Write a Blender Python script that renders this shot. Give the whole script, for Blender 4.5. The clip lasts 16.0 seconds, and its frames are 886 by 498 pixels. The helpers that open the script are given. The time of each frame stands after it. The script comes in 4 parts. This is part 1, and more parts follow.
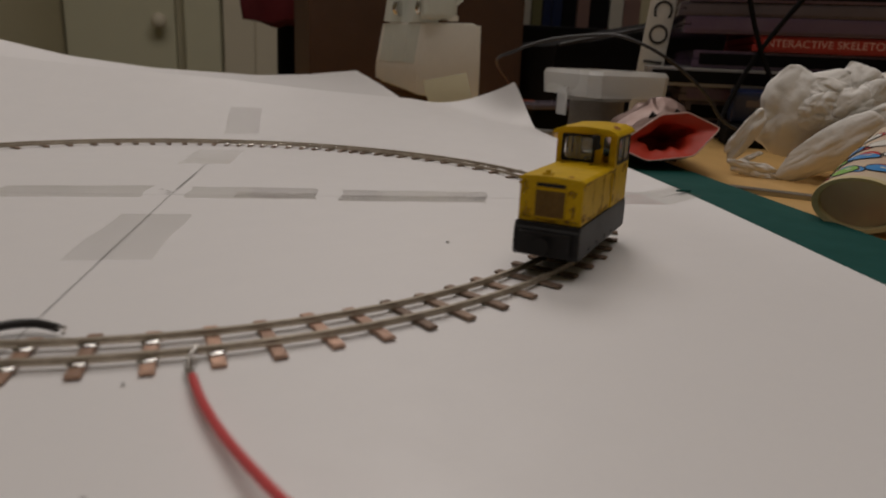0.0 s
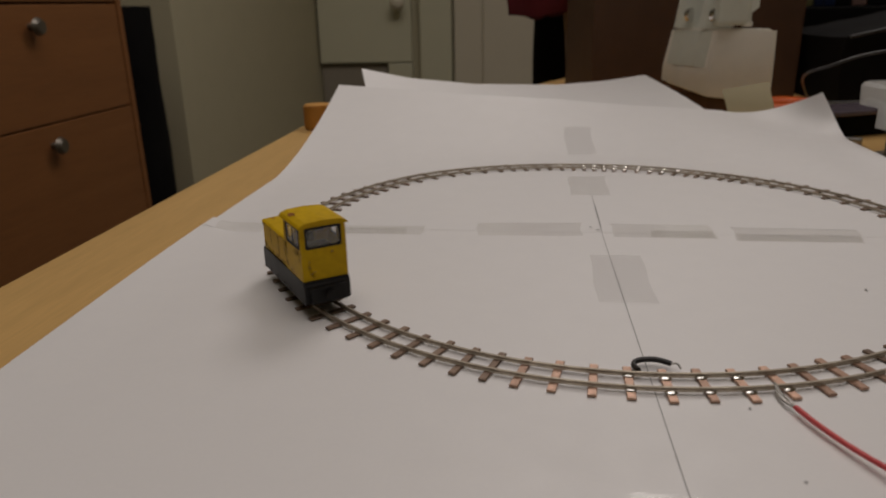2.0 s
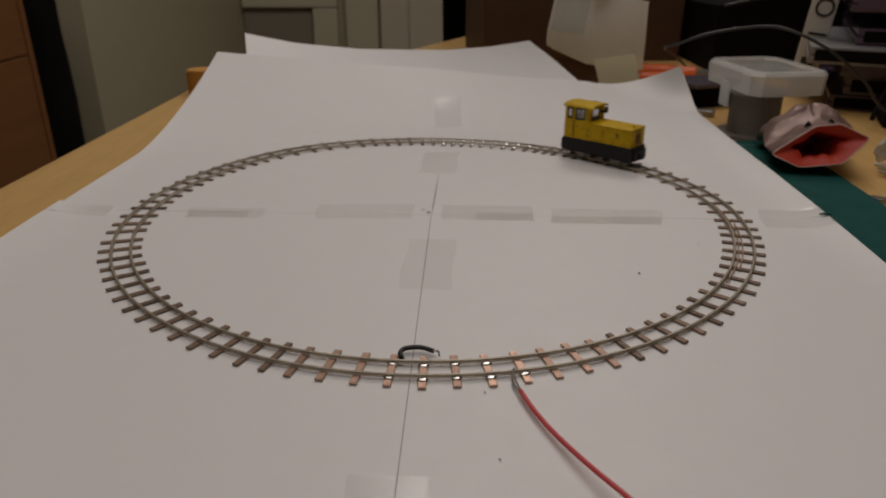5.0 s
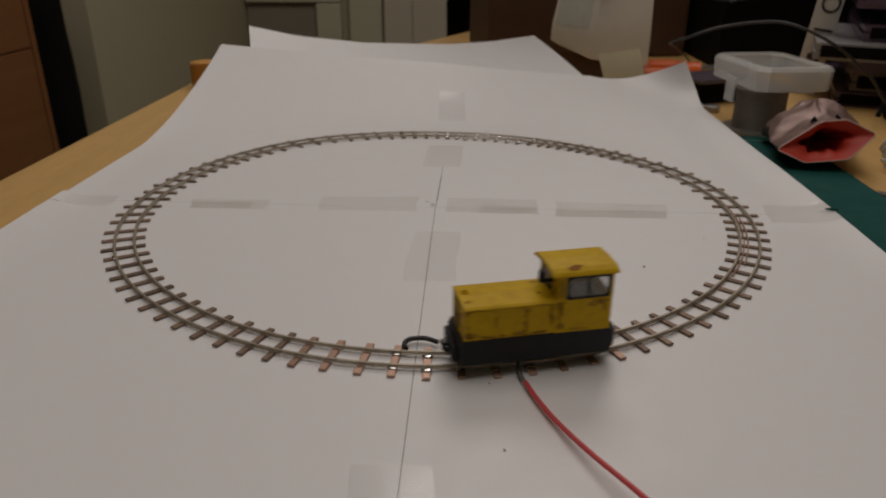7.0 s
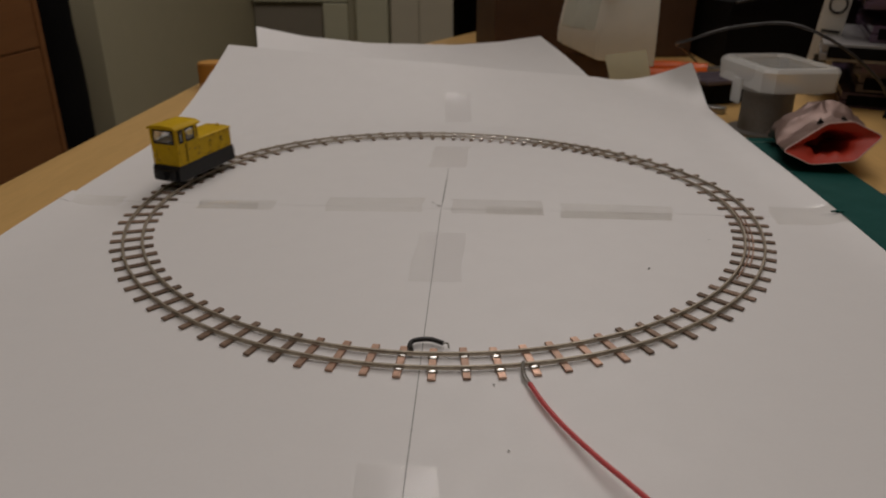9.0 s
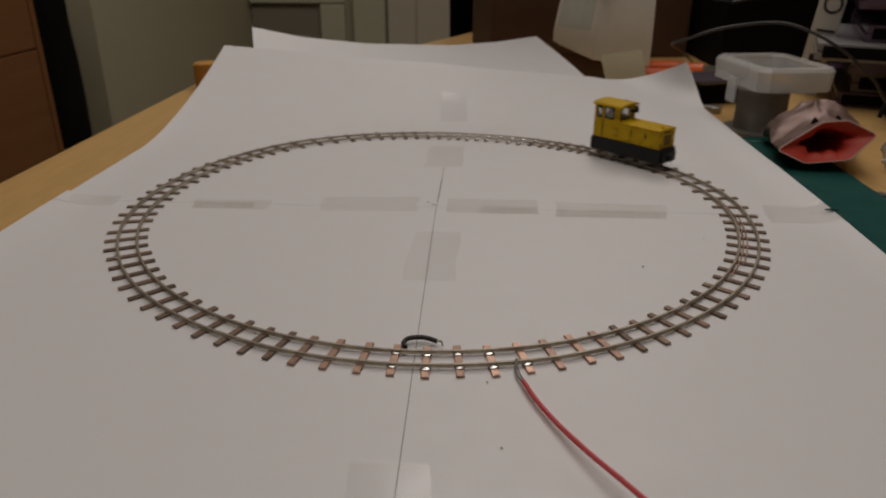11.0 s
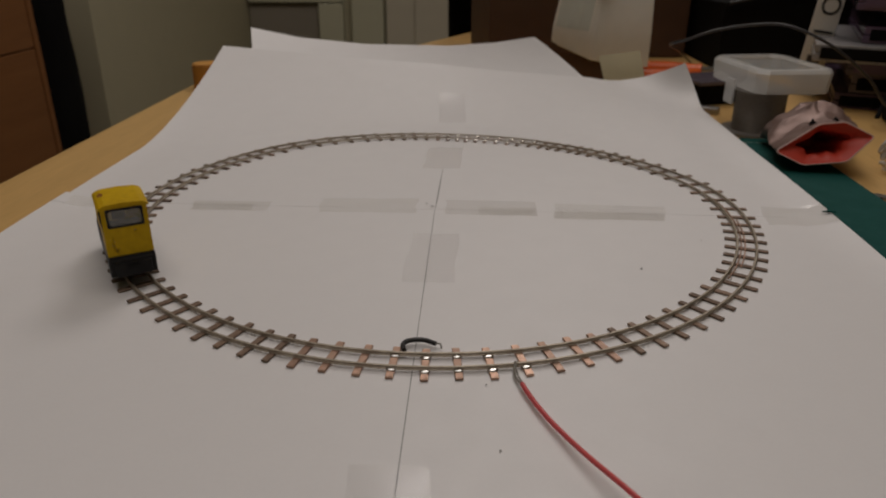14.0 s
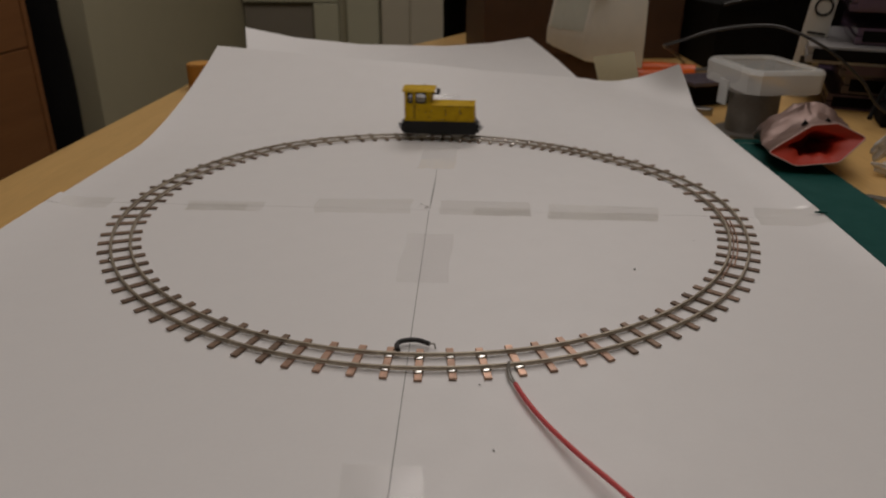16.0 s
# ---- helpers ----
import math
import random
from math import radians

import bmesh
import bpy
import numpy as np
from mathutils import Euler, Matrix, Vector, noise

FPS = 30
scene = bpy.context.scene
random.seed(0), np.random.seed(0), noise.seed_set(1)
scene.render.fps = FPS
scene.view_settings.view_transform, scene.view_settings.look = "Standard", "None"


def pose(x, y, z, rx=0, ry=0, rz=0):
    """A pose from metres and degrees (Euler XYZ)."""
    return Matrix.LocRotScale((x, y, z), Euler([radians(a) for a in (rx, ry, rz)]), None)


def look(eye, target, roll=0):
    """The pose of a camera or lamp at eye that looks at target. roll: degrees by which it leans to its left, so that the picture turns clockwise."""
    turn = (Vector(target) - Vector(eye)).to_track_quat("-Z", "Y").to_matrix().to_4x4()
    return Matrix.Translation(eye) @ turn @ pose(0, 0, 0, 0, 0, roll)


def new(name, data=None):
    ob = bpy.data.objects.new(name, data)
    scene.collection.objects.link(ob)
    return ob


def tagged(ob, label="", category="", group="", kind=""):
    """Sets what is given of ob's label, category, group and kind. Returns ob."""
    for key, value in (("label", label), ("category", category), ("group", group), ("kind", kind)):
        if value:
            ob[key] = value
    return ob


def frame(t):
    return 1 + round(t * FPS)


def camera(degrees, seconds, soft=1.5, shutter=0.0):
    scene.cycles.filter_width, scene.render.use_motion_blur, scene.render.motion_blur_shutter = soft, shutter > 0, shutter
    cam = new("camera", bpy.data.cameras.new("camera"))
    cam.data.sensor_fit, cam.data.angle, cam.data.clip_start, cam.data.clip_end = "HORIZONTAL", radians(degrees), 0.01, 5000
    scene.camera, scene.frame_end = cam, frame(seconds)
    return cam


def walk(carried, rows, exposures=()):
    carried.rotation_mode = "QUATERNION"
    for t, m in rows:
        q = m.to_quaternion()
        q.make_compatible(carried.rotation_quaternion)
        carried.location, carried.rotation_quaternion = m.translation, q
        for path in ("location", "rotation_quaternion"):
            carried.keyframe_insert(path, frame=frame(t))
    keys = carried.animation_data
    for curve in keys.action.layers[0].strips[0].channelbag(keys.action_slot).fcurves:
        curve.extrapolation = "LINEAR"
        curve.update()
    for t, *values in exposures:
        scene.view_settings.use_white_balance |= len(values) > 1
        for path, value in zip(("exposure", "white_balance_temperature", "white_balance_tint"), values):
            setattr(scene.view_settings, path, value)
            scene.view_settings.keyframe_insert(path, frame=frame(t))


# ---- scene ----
cam = camera(63.6, 16.0, soft=1.9, shutter=0.3)
cam.data.dof.use_dof = True
cam.data.dof.focus_distance = 0.205
cam.data.dof.aperture_fstop = 27.0
PATH = [
    (0, 0.03465, -0.21495, 0.04243, -11.102, -15.459, -2.327),
    (0.5, 0.02042, -0.23282, 0.05090, -9.808, -16.219, -1.704),
    (1, -0.01281, -0.24534, 0.05780, -5.973, -17.258, -0.513),
    (1.5, -0.04100, -0.25320, 0.06537, 0.391, -18.136, 0.457),
    (2, -0.04198, -0.26242, 0.08260, 3.811, -18.999, 1.104),
    (2.5, -0.02018, -0.26584, 0.09520, 3.382, -22.024, 0.898),
    (3, -0.00335, -0.27671, 0.10606, 1.713, -25.652, 1.086),
    (3.5, 0.00192, -0.27774, 0.10667, 1.013, -27.772, 1.441),
    (4, 0.00076, -0.27371, 0.10542, -0.024, -24.033, 0.819),
    (6.5, 0.00078, -0.27212, 0.09960, -0.593, -23.392, -0.377),
    (7, -0.00010, -0.27239, 0.10023, -0.290, -23.786, -0.355),
    (7.5, 0.00002, -0.27253, 0.10011, 0.028, -23.814, -0.288),
    (8, -0.00043, -0.27263, 0.10053, 0.092, -23.821, -0.348),
    (8.5, 0.00020, -0.27273, 0.10014, 0.170, -23.774, -0.375),
    (9, -0.00005, -0.27323, 0.10130, 0.205, -23.845, -0.347),
    (11.5, 0.00153, -0.27400, 0.10058, -0.060, -23.736, -0.246),
    (12, 0.00171, -0.27427, 0.10104, -0.127, -23.807, -0.144),
    (12.5, 0.00097, -0.27336, 0.10149, -0.273, -23.950, -0.141),
    (13, 0.00159, -0.27339, 0.10097, -0.150, -23.854, -0.200),
    (13.5, 0.00115, -0.27403, 0.10135, -0.137, -23.829, -0.283),
    (14, 0.00096, -0.27389, 0.10177, -0.105, -23.818, -0.360),
    (14.5, 0.00121, -0.27414, 0.10144, -0.046, -23.704, -0.519),
    (15, 0.00075, -0.27420, 0.10197, -0.019, -23.735, -0.578),
    (15.5, 0.00344, -0.27419, 0.10075, -0.100, -23.844, -0.496),
    (16, 0.00137, -0.27448, 0.10221, -0.443, -23.823, -0.526),
]
walk(cam, [(t, pose(x, y, z, 90 + pitch, roll, yaw)) for t, x, y, z, yaw, pitch, roll in PATH], [(0, 0.18), (2.5, 0.17), (4, 0.06), (16, 0.01)])

# ---- light: unseen low lamp ahead of the desk, wide unseen overhead fill, and bounce ----
world = bpy.data.worlds.new("world")
world.use_nodes = True
world.node_tree.nodes["Background"].inputs[0].default_value = (1.0, 0.86, 0.7, 1)
world.node_tree.nodes["Background"].inputs[1].default_value = 0.02
scene.world = world
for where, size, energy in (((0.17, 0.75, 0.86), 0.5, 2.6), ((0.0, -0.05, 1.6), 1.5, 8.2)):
    lamp_data = bpy.data.lights.new("unseen_lamp", "AREA")
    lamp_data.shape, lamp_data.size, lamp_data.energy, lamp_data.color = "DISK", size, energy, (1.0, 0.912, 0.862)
    lamp = new("unseen_lamp", lamp_data)
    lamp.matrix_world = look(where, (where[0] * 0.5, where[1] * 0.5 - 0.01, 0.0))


# ---- materials ----
def mat(name, color, rough=0.6, metal=0.0, vary=0.15, grain=400.0, bump=0.1, bump_scale=None, second=None, stain=0.0,
        stretch=(1, 1, 1), alpha=1.0, transmission=0.0, per_object=0.0, coat=0.0, spec=0.5, patchy=False):
    """Principled material: base colour varied by two noises, with a fine bump."""
    m = bpy.data.materials.new(name)
    m.use_nodes = True
    n, l = m.node_tree.nodes, m.node_tree.links
    b = n["Principled BSDF"]
    co = n.new("ShaderNodeTexCoord")
    mp = n.new("ShaderNodeMapping")
    mp.inputs["Scale"].default_value = stretch
    l.new(co.outputs["Object"], mp.inputs["Vector"])
    fine, big = n.new("ShaderNodeTexNoise"), n.new("ShaderNodeTexNoise")
    fine.inputs["Scale"].default_value, fine.inputs["Detail"].default_value = grain, 5
    big.inputs["Scale"].default_value, big.inputs["Detail"].default_value = grain / 9, 3
    l.new(mp.outputs[0], fine.inputs["Vector"])
    l.new(mp.outputs[0], big.inputs["Vector"])
    mix = n.new("ShaderNodeMix")
    mix.data_type = "RGBA"
    c2 = second or tuple(c * (1 - vary) for c in color)
    mix.inputs["A"].default_value = (*color, 1)
    mix.inputs["B"].default_value = (*c2, 1)
    ramp = n.new("ShaderNodeMapRange")
    ramp.inputs["From Min"].default_value, ramp.inputs["From Max"].default_value = 0.3, 0.7
    add = n.new("ShaderNodeMath")
    add.operation = "MULTIPLY_ADD"
    add.inputs[1].default_value = 0.5
    l.new(fine.outputs[0], add.inputs[0])
    half = n.new("ShaderNodeMath")
    half.operation = "MULTIPLY"
    half.inputs[1].default_value = 0.5
    l.new(big.outputs[0], half.inputs[0])
    l.new(half.outputs[0], add.inputs[2])
    l.new(add.outputs[0], ramp.inputs["Value"])
    l.new(ramp.outputs[0], mix.inputs["Factor"])
    out = mix.outputs["Result"]
    if per_object:
        info, hsv, sc = n.new("ShaderNodeObjectInfo"), n.new("ShaderNodeHueSaturation"), n.new("ShaderNodeMapRange")
        sc.inputs["To Min"].default_value, sc.inputs["To Max"].default_value = 1 - per_object, 1 + per_object
        l.new(info.outputs["Random"], sc.inputs["Value"])
        l.new(sc.outputs[0], hsv.inputs["Value"])
        l.new(out, hsv.inputs["Color"])
        out = hsv.outputs[0]
    l.new(out, b.inputs["Base Color"])
    rr = n.new("ShaderNodeMapRange")
    rr.inputs["To Min"].default_value, rr.inputs["To Max"].default_value = max(rough - 0.1, 0.02), min(rough + 0.1, 1)
    l.new(big.outputs[0], rr.inputs["Value"])
    l.new(rr.outputs[0], b.inputs["Roughness"])
    b.inputs["Metallic"].default_value = metal
    b.inputs["Alpha"].default_value = alpha
    b.inputs["Transmission Weight"].default_value = transmission
    b.inputs["Coat Weight"].default_value = coat
    b.inputs["Specular IOR Level"].default_value = spec
    if patchy:
        pr = n.new("ShaderNodeMapRange")
        pr.inputs["From Min"].default_value, pr.inputs["From Max"].default_value, pr.inputs["To Max"].default_value = 0.36, 0.62, alpha
        l.new(add.outputs[0], pr.inputs["Value"])
        l.new(pr.outputs[0], b.inputs["Alpha"])
    if bump:
        bp = n.new("ShaderNodeBump")
        bp.inputs["Strength"].default_value = bump
        bp.inputs["Distance"].default_value = bump_scale or 0.2 / grain
        l.new(fine.outputs[0], bp.inputs["Height"])
        l.new(bp.outputs[0], b.inputs["Normal"])
    return m


PAPER = mat("paper", (0.80, 0.79, 0.79), 0.52, vary=0.03, grain=900, bump=0.08, spec=0.7)
PENCIL = mat("graphite", (0.31, 0.305, 0.30), 0.5, vary=0.4, grain=1500, bump=0)
WOOD = mat("desk_beech", (0.70, 0.44, 0.165), 0.33, vary=0.22, grain=90, bump=0.05, stretch=(9, 0.7, 9))
PEG = mat("orange_wood", (0.62, 0.31, 0.07), 0.5, vary=0.2, grain=120, bump=0.05)
EDGE = mat("desk_edging", (0.50, 0.31, 0.14), 0.5, vary=0.2, grain=90, bump=0.05)
MAT = mat("mat_green", (0.004, 0.076, 0.066), 0.8, vary=0.25, grain=800, bump=0.2, spec=0.25)
MATLINE = mat("mat_line", (0.2, 0.3, 0.24), 0.6, vary=0.2, grain=800, bump=0)
COPPER = mat("copper_clad", (0.62, 0.39, 0.285), 0.42, metal=0.6, vary=0.35, grain=900, bump=0.25, second=(0.36, 0.245, 0.185), per_object=0.3)
DARKCOPPER = mat("dark_copper", (0.31, 0.215, 0.155), 0.5, metal=0.45, vary=0.35, grain=900, bump=0.25, second=(0.17, 0.12, 0.09), per_object=0.3)
RAIL = mat("nickel_rail", (0.50, 0.44, 0.355), 0.48, metal=0.6, vary=0.35, grain=700, bump=0.15, second=(0.29, 0.245, 0.19))
SOLDER = mat("solder", (0.80, 0.79, 0.76), 0.2, metal=1.0, vary=0.15, grain=1200, bump=0.3)
YELLOW = mat("yellow_paint", (0.68, 0.44, 0.005), 0.52, vary=0.2, grain=420, bump=0.12, second=(0.48, 0.295, 0.004), spec=0.18)
BLACK = mat("frame_black", (0.009, 0.0087, 0.0098), 0.5, vary=0.4, grain=700, bump=0.2, second=(0.014, 0.013, 0.013), spec=0.28)
GUNMETAL = mat("wheel_metal", (0.25, 0.23, 0.2), 0.4, metal=0.9, grain=900)
RUST = mat("rust", (0.27, 0.115, 0.022), 0.85, vary=0.4, grain=1500, bump=0.25, second=(0.17, 0.062, 0.015), alpha=0.72, patchy=True)
RUSTPATCH = mat("rust_patch", (0.20, 0.065, 0.012), 0.85, vary=0.5, grain=900, bump=0.3, second=(0.42, 0.19, 0.02))
GRILLE = mat("grille_brown", (0.22, 0.12, 0.02), 0.7, vary=0.5, grain=1200, bump=0.3)
RUBBER = mat("window_rubber", (0.014, 0.013, 0.012), 0.6, grain=900, spec=0.3)
GLASS = mat("window_glass", (0.75, 0.76, 0.74), 0.08, vary=0.25, grain=260, bump=0.05, alpha=0.2)
REDWIRE = mat("red_insulation", (0.66, 0.085, 0.09), 0.38, vary=0.15, grain=900, bump=0.05)
BLACKWIRE = mat("black_insulation", (0.014, 0.012, 0.012), 0.45, grain=900, bump=0.05)
TINNED = mat("tinned_wire", (0.45, 0.43, 0.4), 0.35, metal=0.9, grain=1500)
PANEL = mat("clear_panel", (0.70, 0.74, 0.76), 0.12, vary=0.15, grain=90, bump=0.12, alpha=0.22)
CLEAR = mat("clear_plastic", (0.86, 0.87, 0.86), 0.28, vary=0.05, grain=120, bump=0.1, alpha=0.4)
SOLDERWIRE = mat("solder_wire", (0.30, 0.27, 0.24), 0.45, metal=0.4, vary=0.25, grain=500, bump=0.1)
SPOOL = mat("spool_plastic", (0.35, 0.33, 0.3), 0.4, vary=0.15, grain=200, alpha=0.7)
FOIL = mat("pink_foil", (0.27, 0.18, 0.155), 0.45, metal=0.45, vary=0.3, grain=160, bump=0.5, bump_scale=0.0015)
REDCARD = mat("red_lining", (0.62, 0.06, 0.032), 0.5, vary=0.25, grain=200, bump=0.2)
SILVEREDGE = mat("foil_rim", (0.72, 0.50, 0.46), 0.4, metal=0.1, grain=300)
TISSUE = mat("white_film", (0.84, 0.82, 0.78), 0.5, vary=0.05, grain=170, bump=0.5, bump_scale=0.0016, spec=0.35)
STEEL = mat("steel", (0.45, 0.44, 0.42), 0.32, metal=0.95, vary=0.2, grain=500, stretch=(1, 12, 1))
CABLE = mat("cable_grey", (0.026, 0.024, 0.025), 0.45, vary=0.2, grain=300)
CREAM = mat("cream_card", (0.66, 0.56, 0.31), 0.55, vary=0.15, grain=200, bump=0.1)
TUBEPINK = mat("tube_print_pink", (0.66, 0.42, 0.34), 0.4, vary=0.25, grain=120, second=(0.66, 0.62, 0.44), bump=0.03)
TUBERED = mat("tube_print_red", (0.66, 0.06, 0.055), 0.4, grain=200, bump=0)
TUBEBLUE = mat("tube_print_blue", (0.07, 0.30, 0.68), 0.4, grain=200, bump=0)
TUBEGREEN = mat("tube_print_green", (0.25, 0.52, 0.10), 0.4, grain=200, bump=0)
WHITEPLASTIC = mat("aged_white_plastic", (0.88, 0.86, 0.78), 0.42, vary=0.08, grain=120, bump=0.06)
GREYPLASTIC = mat("pale_green_plastic", (0.70, 0.73, 0.65), 0.4, vary=0.1, grain=120, bump=0.06)
CHROME = mat("chrome", (0.75, 0.75, 0.74), 0.12, metal=1.0, vary=0.05, grain=300, bump=0)
NOTE = mat("cream_note", (0.74, 0.68, 0.46), 0.8, vary=0.05, grain=300)
ORANGE = mat("orange_plastic", (0.78, 0.14, 0.02), 0.35, vary=0.1, grain=200)
BROWN = mat("dark_brown_board", (0.10, 0.050, 0.027), 0.6, vary=0.25, grain=60, bump=0.1)
DARK = mat("black_fabric", (0.006, 0.0055, 0.0055), 0.9, vary=0.3, grain=200, bump=0.3, spec=0.15)
REDCLOTH = mat("red_cloth", (0.16, 0.012, 0.02), 0.9, vary=0.4, grain=70, bump=0.4)
WALL = mat("painted_wall", (0.48, 0.44, 0.30), 0.8, vary=0.06, grain=30, bump=0.1, bump_scale=0.002)
WALLGREY = mat("grey_wall", (0.27, 0.24, 0.19), 0.8, vary=0.08, grain=30, bump=0.1, bump_scale=0.002)
CEIL = mat("ceiling_white", (0.80, 0.78, 0.74), 0.9, vary=0.04, grain=20)
FLOOR = mat("floor_carpet", (0.22, 0.17, 0.12), 0.95, vary=0.3, grain=120, bump=0.4)
DOOR = mat("cream_gloss_paint", (0.56, 0.545, 0.40), 0.45, vary=0.05, grain=20, bump=0.04)
DOORPALE = mat("pale_panel_paint", (0.60, 0.55, 0.43), 0.5, vary=0.05, grain=20, bump=0.04)
DRAWER = mat("drawer_veneer", (0.25, 0.10, 0.030), 0.5, vary=0.22, grain=50, bump=0.05, stretch=(6, 0.6, 6))
PURPLE = mat("case_plum", (0.095, 0.055, 0.105), 0.18, vary=0.4, grain=40, bump=0.03, second=(0.17, 0.12, 0.17))
WINE = mat("case_wine", (0.34, 0.05, 0.10), 0.2, vary=0.3, grain=60, bump=0.03)
CASEPALE = mat("case_pale", (0.34, 0.33, 0.33), 0.25, vary=0.3, grain=40, bump=0.03)
PURPLEGREY = mat("case_grey", (0.14, 0.115, 0.138), 0.2, vary=0.4, grain=40, bump=0.03)
REDSPINE = mat("red_spine", (0.42, 0.03, 0.025), 0.45, vary=0.15, grain=200, bump=0.03)
LETTER = mat("pale_letters", (0.72, 0.42, 0.36), 0.5, grain=300, bump=0)
INK = mat("black_ink", (0.025, 0.024, 0.024), 0.5, grain=300, bump=0)
WHITECARD = mat("white_card", (0.70, 0.68, 0.62), 0.55, vary=0.06, grain=120)
BLUE = mat("blue_plastic", (0.008, 0.02, 0.07), 0.35, vary=0.2, grain=150)
BOOKOLIVE = mat("olive_cover", (0.16, 0.15, 0.06), 0.6, grain=100)
BOOKWHITE = mat("white_cover", (0.55, 0.52, 0.45), 0.6, grain=100)
BOOKPINK = mat("dusky_cover", (0.22, 0.13, 0.11), 0.6, grain=100)
STICK = mat("pale_stick", (0.36, 0.28, 0.2), 0.6, grain=80)


def tape_material(name, tint):
    """Clear tape: a faint tint and a thin gloss."""
    m = bpy.data.materials.new(name)
    m.use_nodes = True
    n, l = m.node_tree.nodes, m.node_tree.links
    n.remove(n["Principled BSDF"])
    tr, gl, mx, ns, rr, co = (n.new(k) for k in ("ShaderNodeBsdfTransparent", "ShaderNodeBsdfGlossy", "ShaderNodeMixShader", "ShaderNodeTexNoise", "ShaderNodeMapRange", "ShaderNodeTexCoord"))
    mc = n.new("ShaderNodeMix")
    mc.data_type = "RGBA"
    mc.inputs["A"].default_value, mc.inputs["B"].default_value = (0.992, 0.990, 0.984, 1), tint
    ns.inputs["Scale"].default_value, ns.inputs["Detail"].default_value = 90, 3
    l.new(co.outputs["Object"], ns.inputs["Vector"])
    l.new(ns.outputs[0], mc.inputs["Factor"])
    l.new(mc.outputs["Result"], tr.inputs["Color"])
    rr.inputs["To Min"].default_value, rr.inputs["To Max"].default_value = 0.05, 0.25
    l.new(ns.outputs[0], rr.inputs["Value"])
    l.new(rr.outputs[0], gl.inputs["Roughness"])
    fr = n.new("ShaderNodeFresnel")
    fr.inputs["IOR"].default_value = 1.38
    l.new(fr.outputs[0], mx.inputs["Fac"])
    l.new(tr.outputs[0], mx.inputs[1])
    l.new(gl.outputs[0], mx.inputs[2])
    l.new(mx.outputs[0], n["Material Output"].inputs["Surface"])
    return m


# two tape tints: one slightly darker, one nearly clear
TAPE = tape_material("tinted_tape", (0.950, 0.944, 0.925, 1))
TAPECLEAR = tape_material("clear_tape", (0.986, 0.984, 0.976, 1))


# ---- mesh helpers ----
def mesh_of(bm, name, material, smooth=False):
    me = bpy.data.meshes.new(name)
    bmesh.ops.recalc_face_normals(bm, faces=bm.faces)
    bm.to_mesh(me)
    bm.free()
    me.materials.append(material)
    if smooth:
        for p in me.polygons:
            p.use_smooth = True
        me.set_sharp_from_angle(angle=radians(38))
    return me


def part(name, bm, material, parent=None, label="", smooth=False, m=None):
    ob = new(name, mesh_of(bm, name, material, smooth))
    ob.parent = parent
    if m is not None:
        ob.matrix_basis = m
    return tagged(ob, label) if label else ob


def thing(name, label, category, m=None, group="", kind=""):
    ob = new(name)
    ob.empty_display_size = 0.01
    if m is not None:
        ob.matrix_basis = m
    return tagged(ob, label, category, group, kind)


def box(lo, hi, bevel=0.0, bm=None, segs=2):
    bm = bm or bmesh.new()
    c = [(a + b) / 2 for a, b in zip(lo, hi)]
    r = bmesh.ops.create_cube(bm, size=1, matrix=Matrix.Translation(c) @ Matrix.Diagonal((*(b - a for a, b in zip(lo, hi)), 1)))
    if bevel:
        edges = list({e for v in r["verts"] for e in v.link_edges})
        bmesh.ops.bevel(bm, geom=edges, offset=bevel, segments=segs, affect="EDGES", profile=0.6)
    return bm


def prism(points, axis, a, b, bm=None, bevel=0.0):
    """A polygon in the two axes left over, drawn out along axis from a to b."""
    bm = bm or bmesh.new()
    rings = []
    for v in (a, b):
        ring = []
        for p, q in points:
            co = {"x": (v, p, q), "y": (p, v, q), "z": (p, q, v)}[axis]
            ring.append(bm.verts.new(co))
        rings.append(ring)
    bm.faces.new(rings[0])
    bm.faces.new(rings[1])
    k = len(points)
    sides = [bm.faces.new((rings[0][i], rings[0][(i + 1) % k], rings[1][(i + 1) % k], rings[1][i])) for i in range(k)]
    if bevel:
        bmesh.ops.recalc_face_normals(bm, faces=bm.faces)
        edges = list({e for f in sides for e in f.edges})
        bmesh.ops.bevel(bm, geom=edges, offset=bevel, segments=2, affect="EDGES", profile=0.6)
    return bm


def cylinder(radius, depth, m=Matrix(), segs=24, bm=None, r2=None, bevel=0.0):
    bm = bm or bmesh.new()
    r = bmesh.ops.create_cone(bm, cap_ends=True, segments=segs, radius1=radius, radius2=radius if r2 is None else r2, depth=depth, matrix=m)
    if bevel:
        edges = list({e for v in r["verts"] for e in v.link_edges if len(e.link_faces) == 2 and e.calc_face_angle(0) > 0.8})
        bmesh.ops.bevel(bm, geom=edges, offset=bevel, segments=2, affect="EDGES")
    return bm


def smooth_path(points, per=8):
    pts = [Vector(p) for p in points]
    out = []
    for i in range(len(pts) - 1):
        p0, p1, p2, p3 = pts[max(i - 1, 0)], pts[i], pts[i + 1], pts[min(i + 2, len(pts) - 1)]
        for k in range(per):
            t = k / per
            out.append(0.5 * ((2 * p1) + (p2 - p0) * t + (2 * p0 - 5 * p1 + 4 * p2 - p3) * t * t + (3 * p1 - p0 - 3 * p2 + p3) * t ** 3))
    return out + [pts[-1]]


